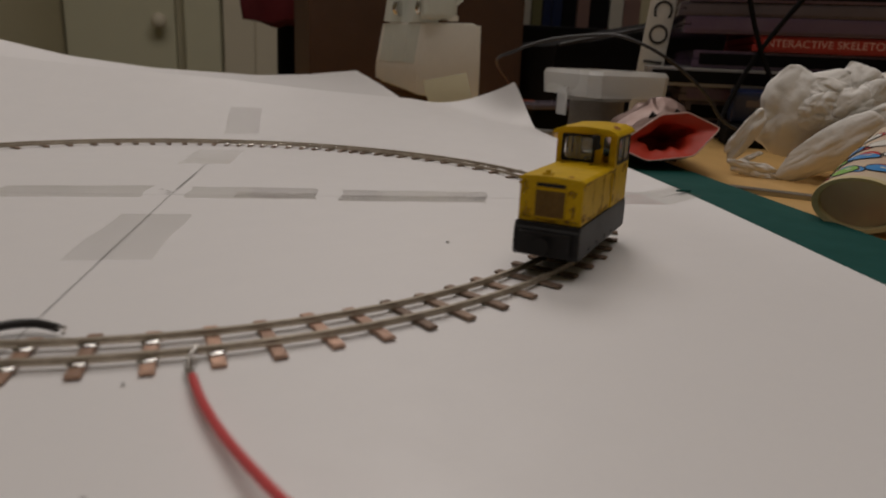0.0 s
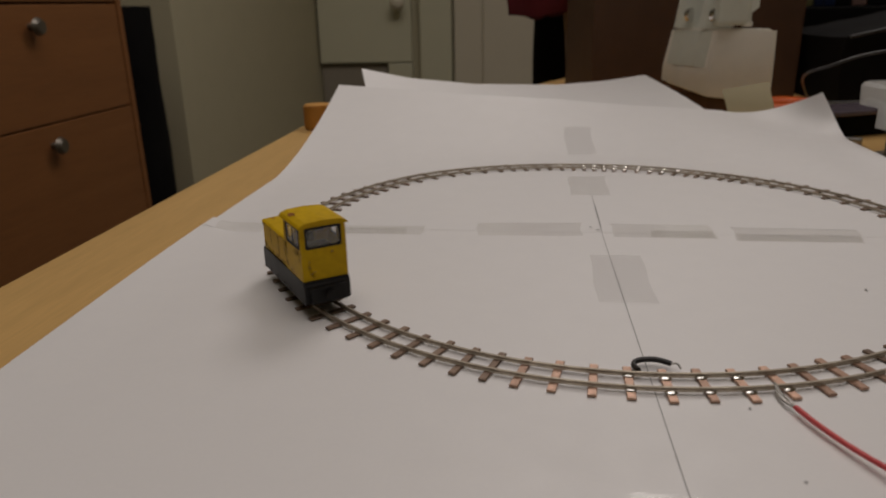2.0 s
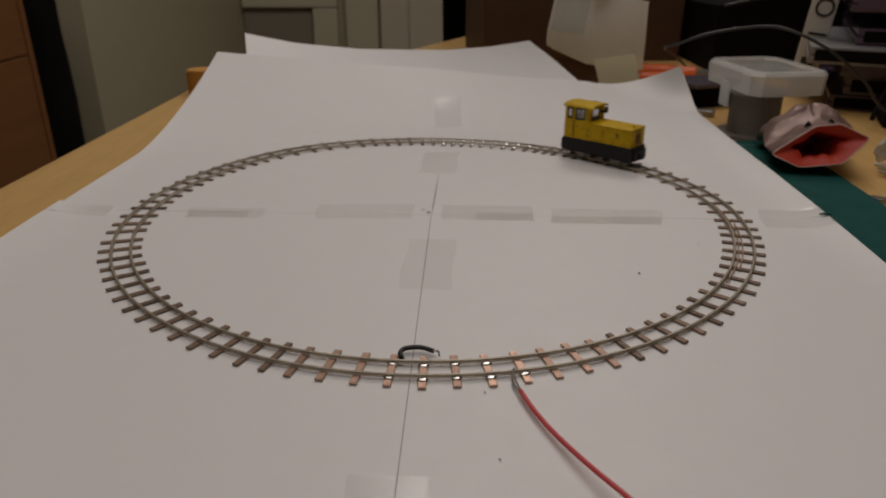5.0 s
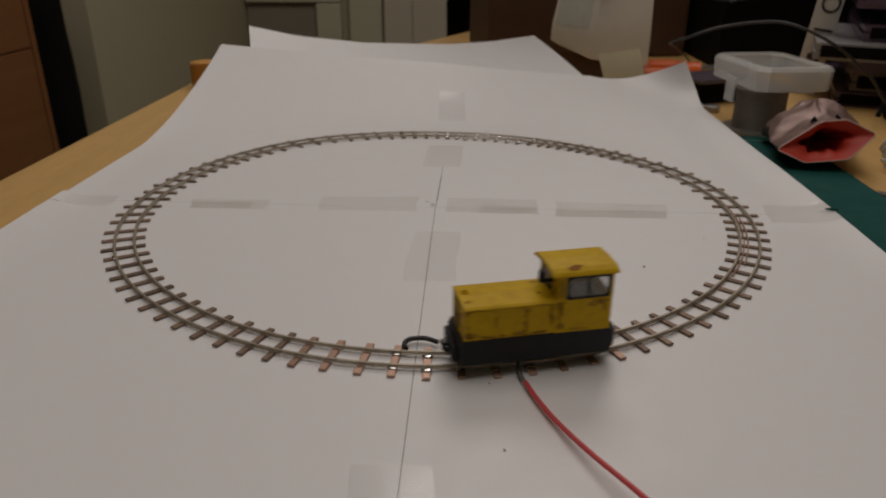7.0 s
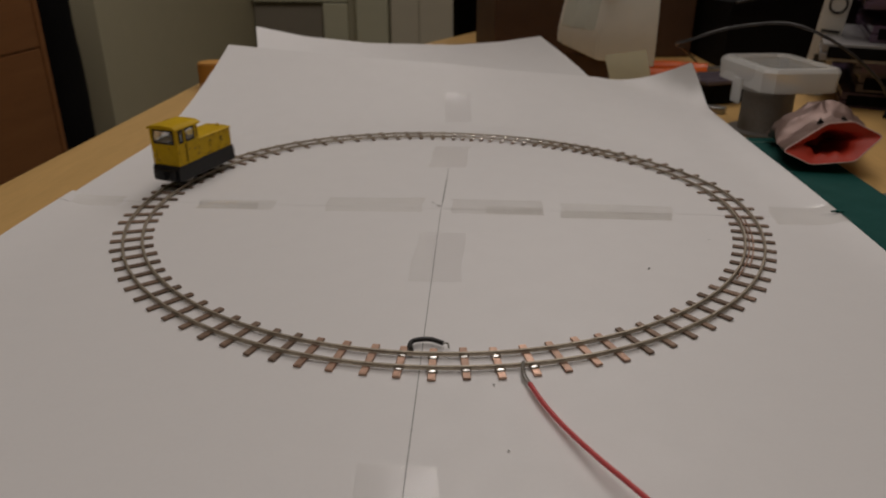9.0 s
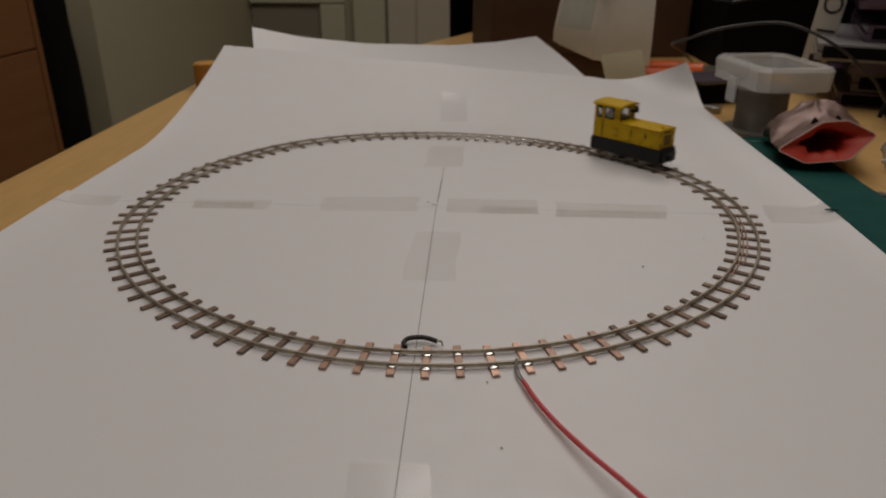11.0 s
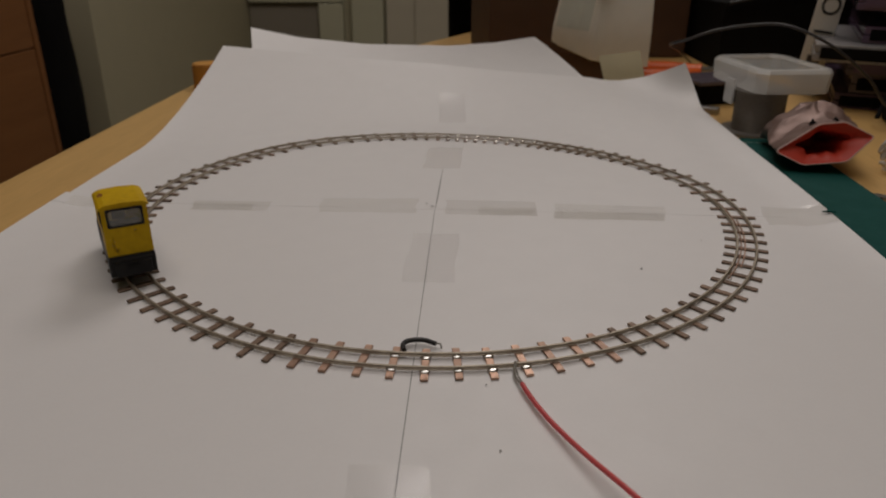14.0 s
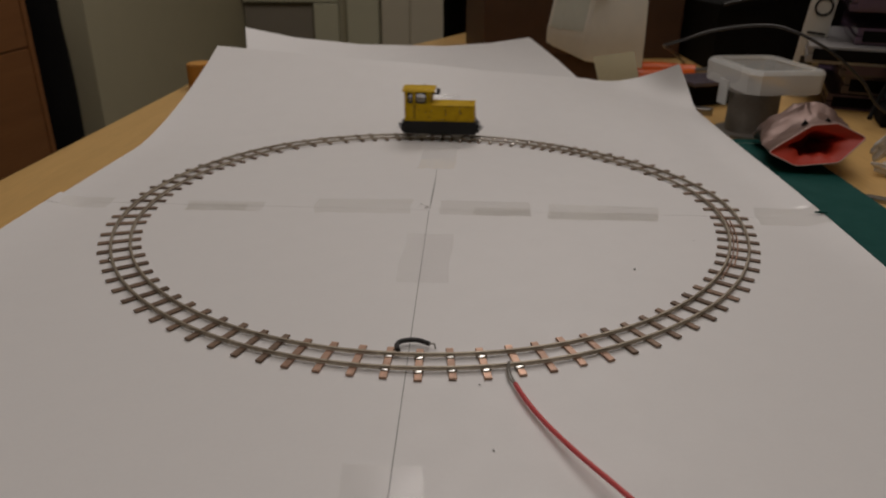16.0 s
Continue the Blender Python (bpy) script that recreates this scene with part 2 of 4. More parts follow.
def tube(points, radius, segs=10, bm=None, per=8):
    """A round wire along a smooth path."""
    bm = bm or bmesh.new()
    pts = smooth_path(points, per)
    rings = []
    for i, p in enumerate(pts):
        d = (pts[min(i + 1, len(pts) - 1)] - pts[max(i - 1, 0)]).normalized()
        side = d.cross(Vector((0, 0, 1)))
        side = side.normalized() if side.length > 1e-4 else Vector((1, 0, 0))
        up = side.cross(d)
        rings.append([bm.verts.new(p + radius * (math.cos(a) * side + math.sin(a) * up)) for a in (2 * math.pi * k / segs for k in range(segs))])
    for a, b in zip(rings, rings[1:]):
        for k in range(segs):
            bm.faces.new((a[k], a[(k + 1) % segs], b[(k + 1) % segs], b[k]))
    bm.faces.new(rings[0])
    bm.faces.new(rings[-1])
    return bm


BEND_AT = (-200, -170, -5, 5, 15, 25, 35, 46, 57, 69, 79, 87, 97, 107, 118, 128, 138, 150, 165, 190)
BEND_BY = (0, 0, 0, 0, -2, -4.4, -7.4, -9.8, -11.3, -11.9, -12.3, -12, -10.6, -8.9, -6.4, -4.0, -3.0, -2.8, -1.4, 0)


def bend(a):
    """The hand-laid circle is flattened on its far side: metres to add to the radius at a degrees."""
    a = (a + 170) % 360 - 170
    return 0.001 * sum(np.interp(a + k, BEND_AT, BEND_BY) for k in (-8, -4, 0, 4, 8)) / 5


def arc_sweep(profile, radius, a0, a1, steps):
    """A profile of (radial offset, height) swept along a circle round the origin, in degrees."""
    bm = bmesh.new()
    closed = abs(a1 - a0) >= 359.9
    rings = []
    for i in range(steps if closed else steps + 1):
        a = radians(a0 + (a1 - a0) * i / steps)
        o0 = bend(math.degrees(a))
        rings.append([bm.verts.new(((radius + o0 + o) * math.cos(a), (radius + o0 + o) * math.sin(a), z)) for o, z in profile])
    k = len(profile)
    pairs = list(zip(rings, rings[1:])) + ([(rings[-1], rings[0])] if closed else [])
    for a, b in pairs:
        for j in range(k):
            bm.faces.new((a[j], a[(j + 1) % k], b[(j + 1) % k], b[j]))
    if not closed:
        bm.faces.new(rings[0])
        bm.faces.new(rings[-1])
    return bm


def sheet(fn, nu, nv, thick):
    """A thin bent sheet: fn(u, v) gives its upper side for u, v in 0..1."""
    bm = bmesh.new()
    top = [[bm.verts.new(fn(i / nu, j / nv)) for j in range(nv + 1)] for i in range(nu + 1)]
    if not thick:
        for i in range(nu):
            for j in range(nv):
                bm.faces.new((top[i][j], top[i + 1][j], top[i + 1][j + 1], top[i][j + 1]))
        return bm
    low = [[bm.verts.new(v.co - Vector((0, 0, thick))) for v in row] for row in top]
    for i in range(nu):
        for j in range(nv):
            bm.faces.new((top[i][j], top[i + 1][j], top[i + 1][j + 1], top[i][j + 1]))
            bm.faces.new((low[i][j], low[i][j + 1], low[i + 1][j + 1], low[i + 1][j]))
    for i in range(nu):
        for j in (0, nv):
            bm.faces.new((top[i][j], low[i][j], low[i + 1][j], top[i + 1][j]))
    for j in range(nv):
        for i in (0, nu):
            bm.faces.new((top[i][j], top[i][j + 1], low[i][j + 1], low[i][j]))
    return bm


def lumps(bm, size, amount, seed, axes=(1, 1, 1)):
    off = Vector((seed * 7.3, seed * 3.1, seed * 1.7))
    for v in bm.verts:
        d = noise.noise_vector(v.co / size + off) + 0.5 * noise.noise_vector(v.co / size * 2.3 + off)
        v.co += Vector((d.x * axes[0], d.y * axes[1], d.z * axes[2])) * amount
    return bm


def lettering(text, size, material, parent, m, name="lettering"):
    cu = bpy.data.curves.new(name, "FONT")
    cu.body, cu.size, cu.extrude, cu.align_x, cu.align_y = text, size, size * 0.01, "CENTER", "CENTER"
    tmp = bpy.data.objects.new("tmp", cu)
    scene.collection.objects.link(tmp)
    bpy.context.view_layer.update()
    me = bpy.data.meshes.new_from_object(tmp.evaluated_get(bpy.context.evaluated_depsgraph_get()))
    bpy.data.objects.remove(tmp)
    me.materials.clear()
    me.materials.append(material)
    ob = new(name, me)
    ob.parent, ob.matrix_basis = parent, m
    return ob


def smoothstep(a, b, x):
    t = min(max((x - a) / (b - a), 0.0), 1.0)
    return t * t * (3 - 2 * t)


DESK_TURN = -3.3          # the desk, the mat and the sheets lie turned by this
DESK_Z = -0.0026          # the desk top; the sheets lie at 0 on the mat


# ---- room ----
def room():
    def wall(name, lo, hi, material):
        return tagged(part(name, box(lo, hi), material), {"floor": "dark brown carpet floor under the desk", "ceiling": "unseen white ceiling closing the room"}.get(name, "plain cream painted room wall"), "wall" if "wall" in name else name, kind="structure")
    wall("floor", (-2.1, -1.7, -0.84), (1.8, 1.9, -0.74), FLOOR)
    # ceiling and south, east, west walls are unseen, added to bounce light
    wall("ceiling", (-2.1, -1.7, 1.64), (1.8, 1.9, 1.72), CEIL)
    wall("wall_north", (-2.1, 1.75, -0.74), (1.8, 1.9, 1.64), WALL)
    wall("wall_south", (-2.1, -1.8, -0.74), (1.8, -1.7, 1.64), WALL)
    wall("wall_east", (1.8, -1.8, -0.74), (1.9, 1.9, 1.64), WALL)
    wall("wall_west", (-2.2, -1.8, -0.74), (-2.1, 1.9, 1.64), WALL)
    # the projecting side wall beyond the chest of drawers
    bm = prism([(-0.602, 1.015), (-0.516, 1.749), (-2.1, 1.749), (-2.1, 1.06)], "z", -0.74, 1.64)
    tagged(part("wall_side", bm, WALL), "cream painted side wall meeting the cupboard", "wall", kind="structure")
    # cupboard front on the far wall
    door = tagged(part("door_1", box((-0.512, 1.722, -0.068), (-0.260, 1.748, 1.25), 0.004), DOOR), "pale green-cream painted cupboard door, shut", "door", kind="structure")
    bm = bmesh.new()
    bmesh.ops.create_uvsphere(bm, u_segments=20, v_segments=14, radius=0.019, matrix=pose(-0.292, 1.690, 0.086) @ Matrix.Diagonal((1, 0.75, 1, 1)))
    cylinder(0.008, 0.03, pose(-0.292, 1.708, 0.086, 90), 14, bm)
    part("knob", bm, DOORPALE, door, "round cream painted knob", True)
    tagged(part("stile", box((-0.326, 1.722, -0.74), (-0.260, 1.748, -0.070), 0.003), DOOR), "pale green-cream painted stile under the cupboard door", "trim", kind="structure")
    tagged(part("kick_panel", box((-0.512, 1.738, -0.42), (-0.329, 1.748, -0.07), 0.003), WALLGREY), "grey recessed panel under the cupboard door", "panel", kind="structure")
    tagged(part("trim", box((-0.238, 1.715, -0.74), (-0.152, 1.748, 1.3), 0.006), DOOR), "cream painted upright door casing", "trim", kind="structure")
    d2 = tagged(part("door_2", box((-0.146, 1.725, -0.72), (0.34, 1.748, 1.28), 0.004), DOORPALE), "pale cream painted panel door, shut", "door", kind="structure")
    for z0, z1 in ((-0.6, 0.2), (0.3, 1.15)):
        part("panel", box((-0.07, 1.717, z0), (0.27, 1.7245, z1), 0.006), DOORPALE, d2)


def desk():
    t = thing("desk", "pale beech desk with a rounded front edge", "desk", pose(-0.1905, 0, 0, 0, 0, DESK_TURN))
    part("desktop", prism([(-0.010, -0.55), (1.3, -0.55), (1.3, 0.62), (0.2, 0.62), (0.12, 0.45), (-0.010, 0.268)], "z", -0.03, DESK_Z, bevel=0.002), WOOD, t)
    for x in (0.05, 1.2):
        for y in (-0.5, 0.22):
            part("leg", box((x, y, -0.74), (x + 0.05, y + 0.05, -0.031), 0.004), EDGE, t)


def chest_of_drawers():
    t = thing("chest_of_drawers", "reddish-brown veneered chest of drawers with small metal knobs", "chest of drawers",
              pose(-0.552, 0.743, 0, 0, 0, -math.degrees(math.atan(0.075))))
    part("carcass", box((-0.45, -1.2, -0.74), (-0.018, 0.0, 0.118), 0.003), DRAWER, t)
    part("stile", box((-0.017, -0.011, -0.73), (0.0, 0.0, 0.118), 0.0015), DRAWER, t)
    part("top_rail", box((-0.017, -1.195, 0.093), (-0.001, -0.0125, 0.118), 0.0015), DRAWER, t)
    for z1, z0 in ((0.090, -0.0440), (-0.0460, -0.30), (-0.302, -0.56), (-0.562, -0.73)):
        d = part("drawer", box((-0.017, -1.195, z0), (-0.001, -0.0125, z1), 0.0012), DRAWER, t)
        for y in (-0.19, -0.95):
            bm = cylinder(0.011, 0.006, pose(0.012, y, z1 - 0.024, 0, 90), 16, r2=0.008, bevel=0.001)
            cylinder(0.004, 0.012, pose(0.005, y, z1 - 0.024, 0, 90), 10, bm)
            part("knob", bm, GUNMETAL, d, "small grey metal knob", True)


def hung_cloth(name, label, material, lo, hi, seed, amount=0.02, size=0.12):
    bm = bmesh.new()
    bmesh.ops.create_cube(bm, size=1)
    bmesh.ops.subdivide_edges(bm, edges=bm.edges, cuts=14, use_grid_fill=True)
    c = [(a + b) / 2 for a, b in zip(lo, hi)]
    for v in bm.verts:
        r = Vector((v.co.x * 2, v.co.y * 2, 0))
        k = max(abs(r.x), abs(r.y)) / max(r.length, 1e-6) if r.length else 1
        v.co = Vector((c[i] + v.co[i] * (k if i < 2 else 1) * (hi[i] - lo[i]) for i in range(3)))
    lumps(bm, size, amount, seed, (1, 1, 0.7))
    return tagged(part(name, bm, material, smooth=True), label, "clothes")


# ---- sheets ----
SU, CU = math.sin(radians(-2.8)), math.cos(radians(-2.8))


def on_sheet(u, v):
    return u * CU - v * SU, u * SU + v * CU


def lift(x, y):
    """Height of the upper sheet, which bends up beyond the ring of track."""
    y0 = math.sqrt(max(0.131 ** 2 - x * x, 0.045 ** 2)) if x > 0 else 0.131 * math.sqrt(1 - (x / 0.19) ** 2)
    edge = np.interp(x, [-0.16, -0.066, 0.0, 0.05, 0.1, 0.13, 0.16], [0.032, 0.026, 0.0235, 0.0195, 0.0165, 0.011, 0.004])
    s = max((y - y0) / max(0.212 - y0, 0.05), 0.0)
    side = (0.003 if x > 0 else 0.0018) * smoothstep(0.142, 0.157, abs(x)) * (1 - min(s, 1))
    return edge * min(s, 1.15) ** 1.4 + side


def far_sheet(u, v):
    x, y = on_sheet(-0.1545 + 0.309 * u, -0.004 + 0.213 * v)
    z = lift(x, y)
    # the far right-hand corner curls up towards the viewer
    n = Vector((0.6, 0.8))
    corner = Vector(on_sheet(0.1545, 0.209))
    s = (Vector((x, y)) - corner).dot(n) + 0.034
    if s > 0:
        r = 0.0215
        a = s / r
        foot = Vector((x, y)) - s * n
        p = foot + n * r * math.sin(a)
        z = lift(foot.x, foot.y) + r * (1 - math.cos(a))
        x, y = p
    return x, y, z + 0.00012


def near_sheet(u, v):
    x, y = on_sheet(-0.1545 + 0.309 * u, -0.214 + 0.214 * v)
    return x, y, 0.003 * smoothstep(0.142, 0.157, abs(x)) * smoothstep(-0.2, 0, y) + 0.00004


def back_sheet(u, v):
    e, n = Vector((0.972, 0.237)), Vector((0.237, -0.972))
    p = Vector((-0.137, 0.265)) + e * 0.219 * u + n * 0.16 * v
    far = np.interp(u, [0, 0.16, 0.38, 0.68, 0.85, 1], [0.039, 0.031, 0.025, 0.022, 0.0235, 0.027])
    return p.x, p.y, far * max(1 - 0.16 * v / (0.1 + 0.04 * u ** 3), 0) ** (0.75 - 0.15 * u) + DESK_Z + 0.0006 + 0.0018 * (1 - v)


def paper_sheets():
    a = tagged(part("paper_sheet", sheet(near_sheet, 40, 24, 0.0001), PAPER, smooth=True), "white paper sheet taped flat, ruled with a pencil line", "paper", "sheets under the track")
    b = tagged(part("paper_sheet", sheet(far_sheet, 72, 48, 0.0001), PAPER, smooth=True), "white paper sheet taped flat, its far corner curling up", "paper", "sheets under the track")
    tagged(part("paper_sheet", sheet(back_sheet, 40, 20, 0.0003), PAPER, smooth=True), "loose white paper sheet curling up behind the others", "paper", "sheets under the track")

    def line(p, q, z, w=0.00022):
        d = (Vector(q) - Vector(p)).normalized()
        s = Vector((-d.y, d.x)) * w / 2
        bm = bmesh.new()
        bm.faces.new([bm.verts.new((*(Vector(c) + k * s), z)) for c, k in ((p, 1), (p, -1), (q, -1), (q, 1))])
        return bm
    part("pencil_line", line((-0.0012, -0.004), (-0.0092, -0.2), 0.00012), PENCIL, a, "ruled grey pencil line")
    part("pencil_line", line((0.0022, 0.052), (-0.0010, -0.003), 0.00024), PENCIL, b, "ruled grey pencil line")
    part("pencil_line", line((0.0012, 0.0330), (-0.0006, 0.0030), 0.00030, 0.00045), PENCIL, b, "heavier pencil stroke")
    for o, x, y, z, r in ((a, 0.068, -0.0593, 0.0002, 0.0007), (a, 0.096, -0.035, 0.0002, 0.0004), (a, 0.0142, -0.151, 0.0002, 0.0004), (b, -0.0022, -0.0015, 0.0005, 0.0009),
                          (a, 0.0125, -0.1265, 0.0002, 0.0004), (a, 0.093, -0.082, 0.0002, 0.0005), (b, -0.0045, 0.0015, 0.0005, 0.0007)):
        bm = bmesh.new()
        bmesh.ops.create_circle(bm, cap_ends=True, segments=7, radius=r, matrix=pose(x, y, z + 0.0001, 0, 0, x * 9000) @ Matrix.Diagonal((1, 0.6, 1, 1)))
        part("ink_speck", bm, PENCIL, o)
    # dark green triangle where the two sheets meet at the edge
    bm = prism([(0.1505, -0.0125), (0.1552, -0.0134), (0.1550, -0.0113)], "z", 0.0030, 0.0036)
    part("edge_triangle", bm, MAT, b)


def tapes():
    def tape(pts, z=0.0009, material=TAPE):
        (x0, y0), (x1, y1), (x2, y2), (x3, y3) = pts

        def fn(u, v):
            x = (x0 * (1 - u) + x1 * u) * (1 - v) + (x3 * (1 - u) + x2 * u) * v
            y = (y0 * (1 - u) + y1 * u) * (1 - v) + (y3 * (1 - u) + y2 * u) * v
            jag = 0.0004 * math.sin(70 * v + x0 * 900) * (1 if u in (0, 1) else 0)
            base = lift(x, y) + 0.00016 if y > -0.004 else near_sheet((x / CU + 0.1545) / 0.309, 0.95)[2]
            return x + jag, y, base + z - 0.0007 + 0.00012 * noise.noise(Vector((x * 120, y * 120, x0 * 50)))
        strip = part("adhesive_tape", sheet(fn, 16, 10, 0), material, smooth=True)
        if strip.data.polygons[0].normal.z < 0:
            strip.data.flip_normals()
        tagged(strip, "short strip of clear sticky tape on the paper", "tape", "tape strips on the paper")
    tape([(-0.0075, 0.0505), (0.0100, 0.0500), (0.0130, 0.0860), (-0.0045, 0.0865)])
    tape([(0.0030, -0.0095), (0.0395, -0.0115), (0.0400, 0.0050), (0.0035, 0.0065)])
    tape([(0.0455, -0.0140), (0.0885, -0.0160), (0.0925, -0.0005), (0.0480, 0.0025)])
    tape([(-0.0990, -0.0060), (-0.0690, -0.0070), (-0.0680, 0.0035), (-0.1000, 0.0040)])
    # second layers stuck over parts of the strips
    tape([(0.0165, -0.0105), (0.0392, -0.0115), (0.0396, -0.0035), (0.0168, -0.0025)], 0.0011)
    tape([(0.0460, -0.0142), (0.0880, -0.0160), (0.0900, -0.0085), (0.0470, -0.0065)], 0.0011)
    tape([(-0.0988, -0.0060), (-0.0750, -0.0068), (-0.0745, 0.0000), (-0.0990, 0.0005)], 0.0011)
    tape([(-0.0475, -0.0080), (-0.0090, -0.0085), (-0.0080, 0.0080), (-0.0480, 0.0075)])
    tape([(-0.1550, -0.0040), (-0.1310, -0.0050), (-0.1310, 0.0065), (-0.1550, 0.0070)], 0.0012)
    tape([(0.1265, -0.0205), (0.1540, -0.0210), (0.1545, -0.0040), (0.1310, -0.0010)], 0.0013)
    tape([(-0.0115, -0.0700), (0.0055, -0.0705), (0.0080, -0.0300), (-0.0090, -0.0290)], material=TAPECLEAR)
    tape([(-0.0182, -0.2050), (-0.0012, -0.2050), (-0.0010, -0.1562), (-0.0178, -0.1552)], material=TAPECLEAR)
    tape([(0.0000, 0.1370), (0.0155, 0.1372), (0.0165, 0.1755), (0.0005, 0.1750)], material=TAPECLEAR)


# ---- track ----
def skew(a):
    """Degrees by which the bent circle's tangent leans at a degrees."""
    return math.degrees(math.atan2(bend(a + 2) - bend(a - 2), 0.117 * radians(4)))


SLEEPER_STEP = 360 / 93
SLEEPER_FIRST = -95.0


def track():
    t = thing("model_railway_track", "hand-soldered circle of narrow model railway track on copper-clad sleepers", "model railway track")
    z0, z1 = 0.0008, 0.0018
    prof = [(-0.0005, z0), (0.0005, z0), (0.0005, z0 + 0.0002), (0.00034, z0 + 0.00032), (0.00034, z1 - 0.00008), (0.00026, z1),
            (-0.00026, z1), (-0.00034, z1 - 0.00008), (-0.00034, z0 + 0.00032), (-0.0005, z0 + 0.0002)]
    part("rail", arc_sweep(prof, R_IN, 0, 360, 240), RAIL, t)
    part("rail", arc_sweep(prof, R_OUT, 0, 360, 240), RAIL, t)
    part("check_rail", arc_sweep([(o * 0.4, z0 + (z - z0) * 0.5) for o, z in prof], R_IN + 0.0013, -36, 4, 40), COPPER, t, "thin bright copper check wire")
    part("check_rail", arc_sweep([(o * 0.4, z0 + (z - z0) * 0.5) for o, z in prof], R_IN + 0.0026, -30, -8, 24), COPPER, t, "thin bright copper check wire")
    rng = random.Random(4)
    plank = mesh_of(box((0.1105, -0.00104, 0.0002), (0.125, 0.00104, 0.0008), 0.00014, segs=1), "sleeper", COPPER)
    dull = mesh_of(box((0.1105, -0.00098, 0.0002), (0.125, 0.00098, 0.0008), 0.00018, segs=1), "sleeper", DARKCOPPER)
    bm = bmesh.new()
    bmesh.ops.create_icosphere(bm, subdivisions=2, radius=0.001, matrix=Matrix.Diagonal((0.9, 1.5, 0.34, 1)))
    blob = mesh_of(bm, "solder_joint", SOLDER, True)
    for k in range(93):
        a = SLEEPER_FIRST + k * SLEEPER_STEP
        a = (a + 180) % 360 - 180
        # spacing is uneven where the feed wire joins
        a += float(np.interp(a, [-115, -107, -102, -95, -87, -83.5, -79.5, -71.5, -60], [0, -0.6, -0.6, -0.3, 0, 0.1, 0.55, 0.55, 0]))
        m = pose(0, 0, 0, 0, 0, a + rng.uniform(-0.12, 0.12)) @ pose(bend(a) + rng.uniform(-0.0004, 0.0004), 0, 0, 0, 0, -skew(a))
        # sleepers at the near side get the brighter copper, the rest the darker brown
        o = new("sleeper", plank if -110 + rng.uniform(-10, 4) < a < -74 + rng.uniform(-4, 8) else dull)
        o.parent, o.matrix_basis = t, m
        if k <= 4 or 40 <= k <= 54 or rng.random() < 0.02:
            side = 0.0007 if k <= 20 or k >= 75 else -0.0007
            for r in ((R_IN + side, R_OUT + side) if rng.random() < 0.8 else (R_OUT + side,)):
                j = new("solder_joint", blob)
                j.parent, j.matrix_basis = t, m @ pose(r, 0, 0.00092)
    w = thing("jumper_wire", "short looped black insulated jumper wire soldered to the rail", "wire")
    part("insulation", tube([(-0.0083, -0.1130, 0.0016), (-0.0088, -0.1100, 0.0014), (-0.0074, -0.1083, 0.0017), (-0.0035, -0.1080, 0.0018), (0.0000, -0.1096, 0.0016)], 0.00068), BLACKWIRE, w, smooth=True)
    part("bare_end", tube([(0.0000, -0.1096, 0.0016), (0.0012, -0.1100, 0.0018), (0.0015, -0.1120, 0.0017)], 0.00025, 8), TINNED, w, smooth=True)
    w = thing("feed_wire", "red insulated feed wire soldered to the outer rail", "wire")
    part("bare_end", tube([(0.0203, -0.1185, 0.0018), (0.0198, -0.1215, 0.0014), (0.0200, -0.1250, 0.0012), (0.0214, -0.1290, 0.0016)], 0.00028, 8), TINNED, w, smooth=True)
    part("bare_end", tube([(0.0206, -0.1185, 0.0018), (0.0203, -0.1215, 0.0017), (0.0206, -0.1250, 0.0016), (0.0216, -0.1290, 0.0017)], 0.0002, 8), TINNED, w, smooth=True)
    part("insulation", tube([(0.0211, -0.1280, 0.0016), (0.0233, -0.1355, 0.0016), (0.0268, -0.1445, 0.0018), (0.0318, -0.1555, 0.0027), (0.0380, -0.1675, 0.0038),
                             (0.0435, -0.1800, 0.0050), (0.0475, -0.1980, 0.0045), (0.0580, -0.2350, 0.0025), (0.0900, -0.2900, 0.0000), (0.1300, -0.3600, -0.0012)], 0.0006), REDWIRE, w, "red plastic insulation", True)


R_IN, R_OUT, R_MID = 0.1144, 0.1208, 0.1176


# ---- locomotive ----
def blot(cx, cz, w, h, seed, axis, at):
    """An uneven flat stain on the side (axis y), the end (x) or the top (z)."""
    rng = random.Random(seed)
    bm = bmesh.new()
    vs = []
    for i in range(14):
        a = 2 * math.pi * i / 14
        k = rng.uniform(0.6, 1.5)
        p, q = cx + w / 2 * k * math.cos(a), cz + h / 2 * k * math.sin(a)
        vs.append(bm.verts.new({"y": (p, at, q), "x": (at, p, q), "z": (p, q, at)}[axis]))
    bm.faces.new(vs)
    return bm


def wall_with_holes(axis, at, thick, a0, a1, z0, z1, holes):
    """A wall plate in bars round rectangular openings; holes in order along the wall."""
    bm = bmesh.new()

    def bar(p, q, r, s):
        if q - p < 1e-6 or s - r < 1e-6:
            return
        lo, hi = {"y": ((p, at, r), (q, at + thick, s)), "x": ((at, p, r), (at + thick, q, s))}[axis]
        box(lo, hi, 0, bm)
    cur = a0
    for p, q, r, s in holes:
        bar(cur, p, z0, z1)
        bar(p, q, z0, r)
        bar(p, q, s, z1)
        cur = q
    bar(cur, a1, z0, z1)
    return bm


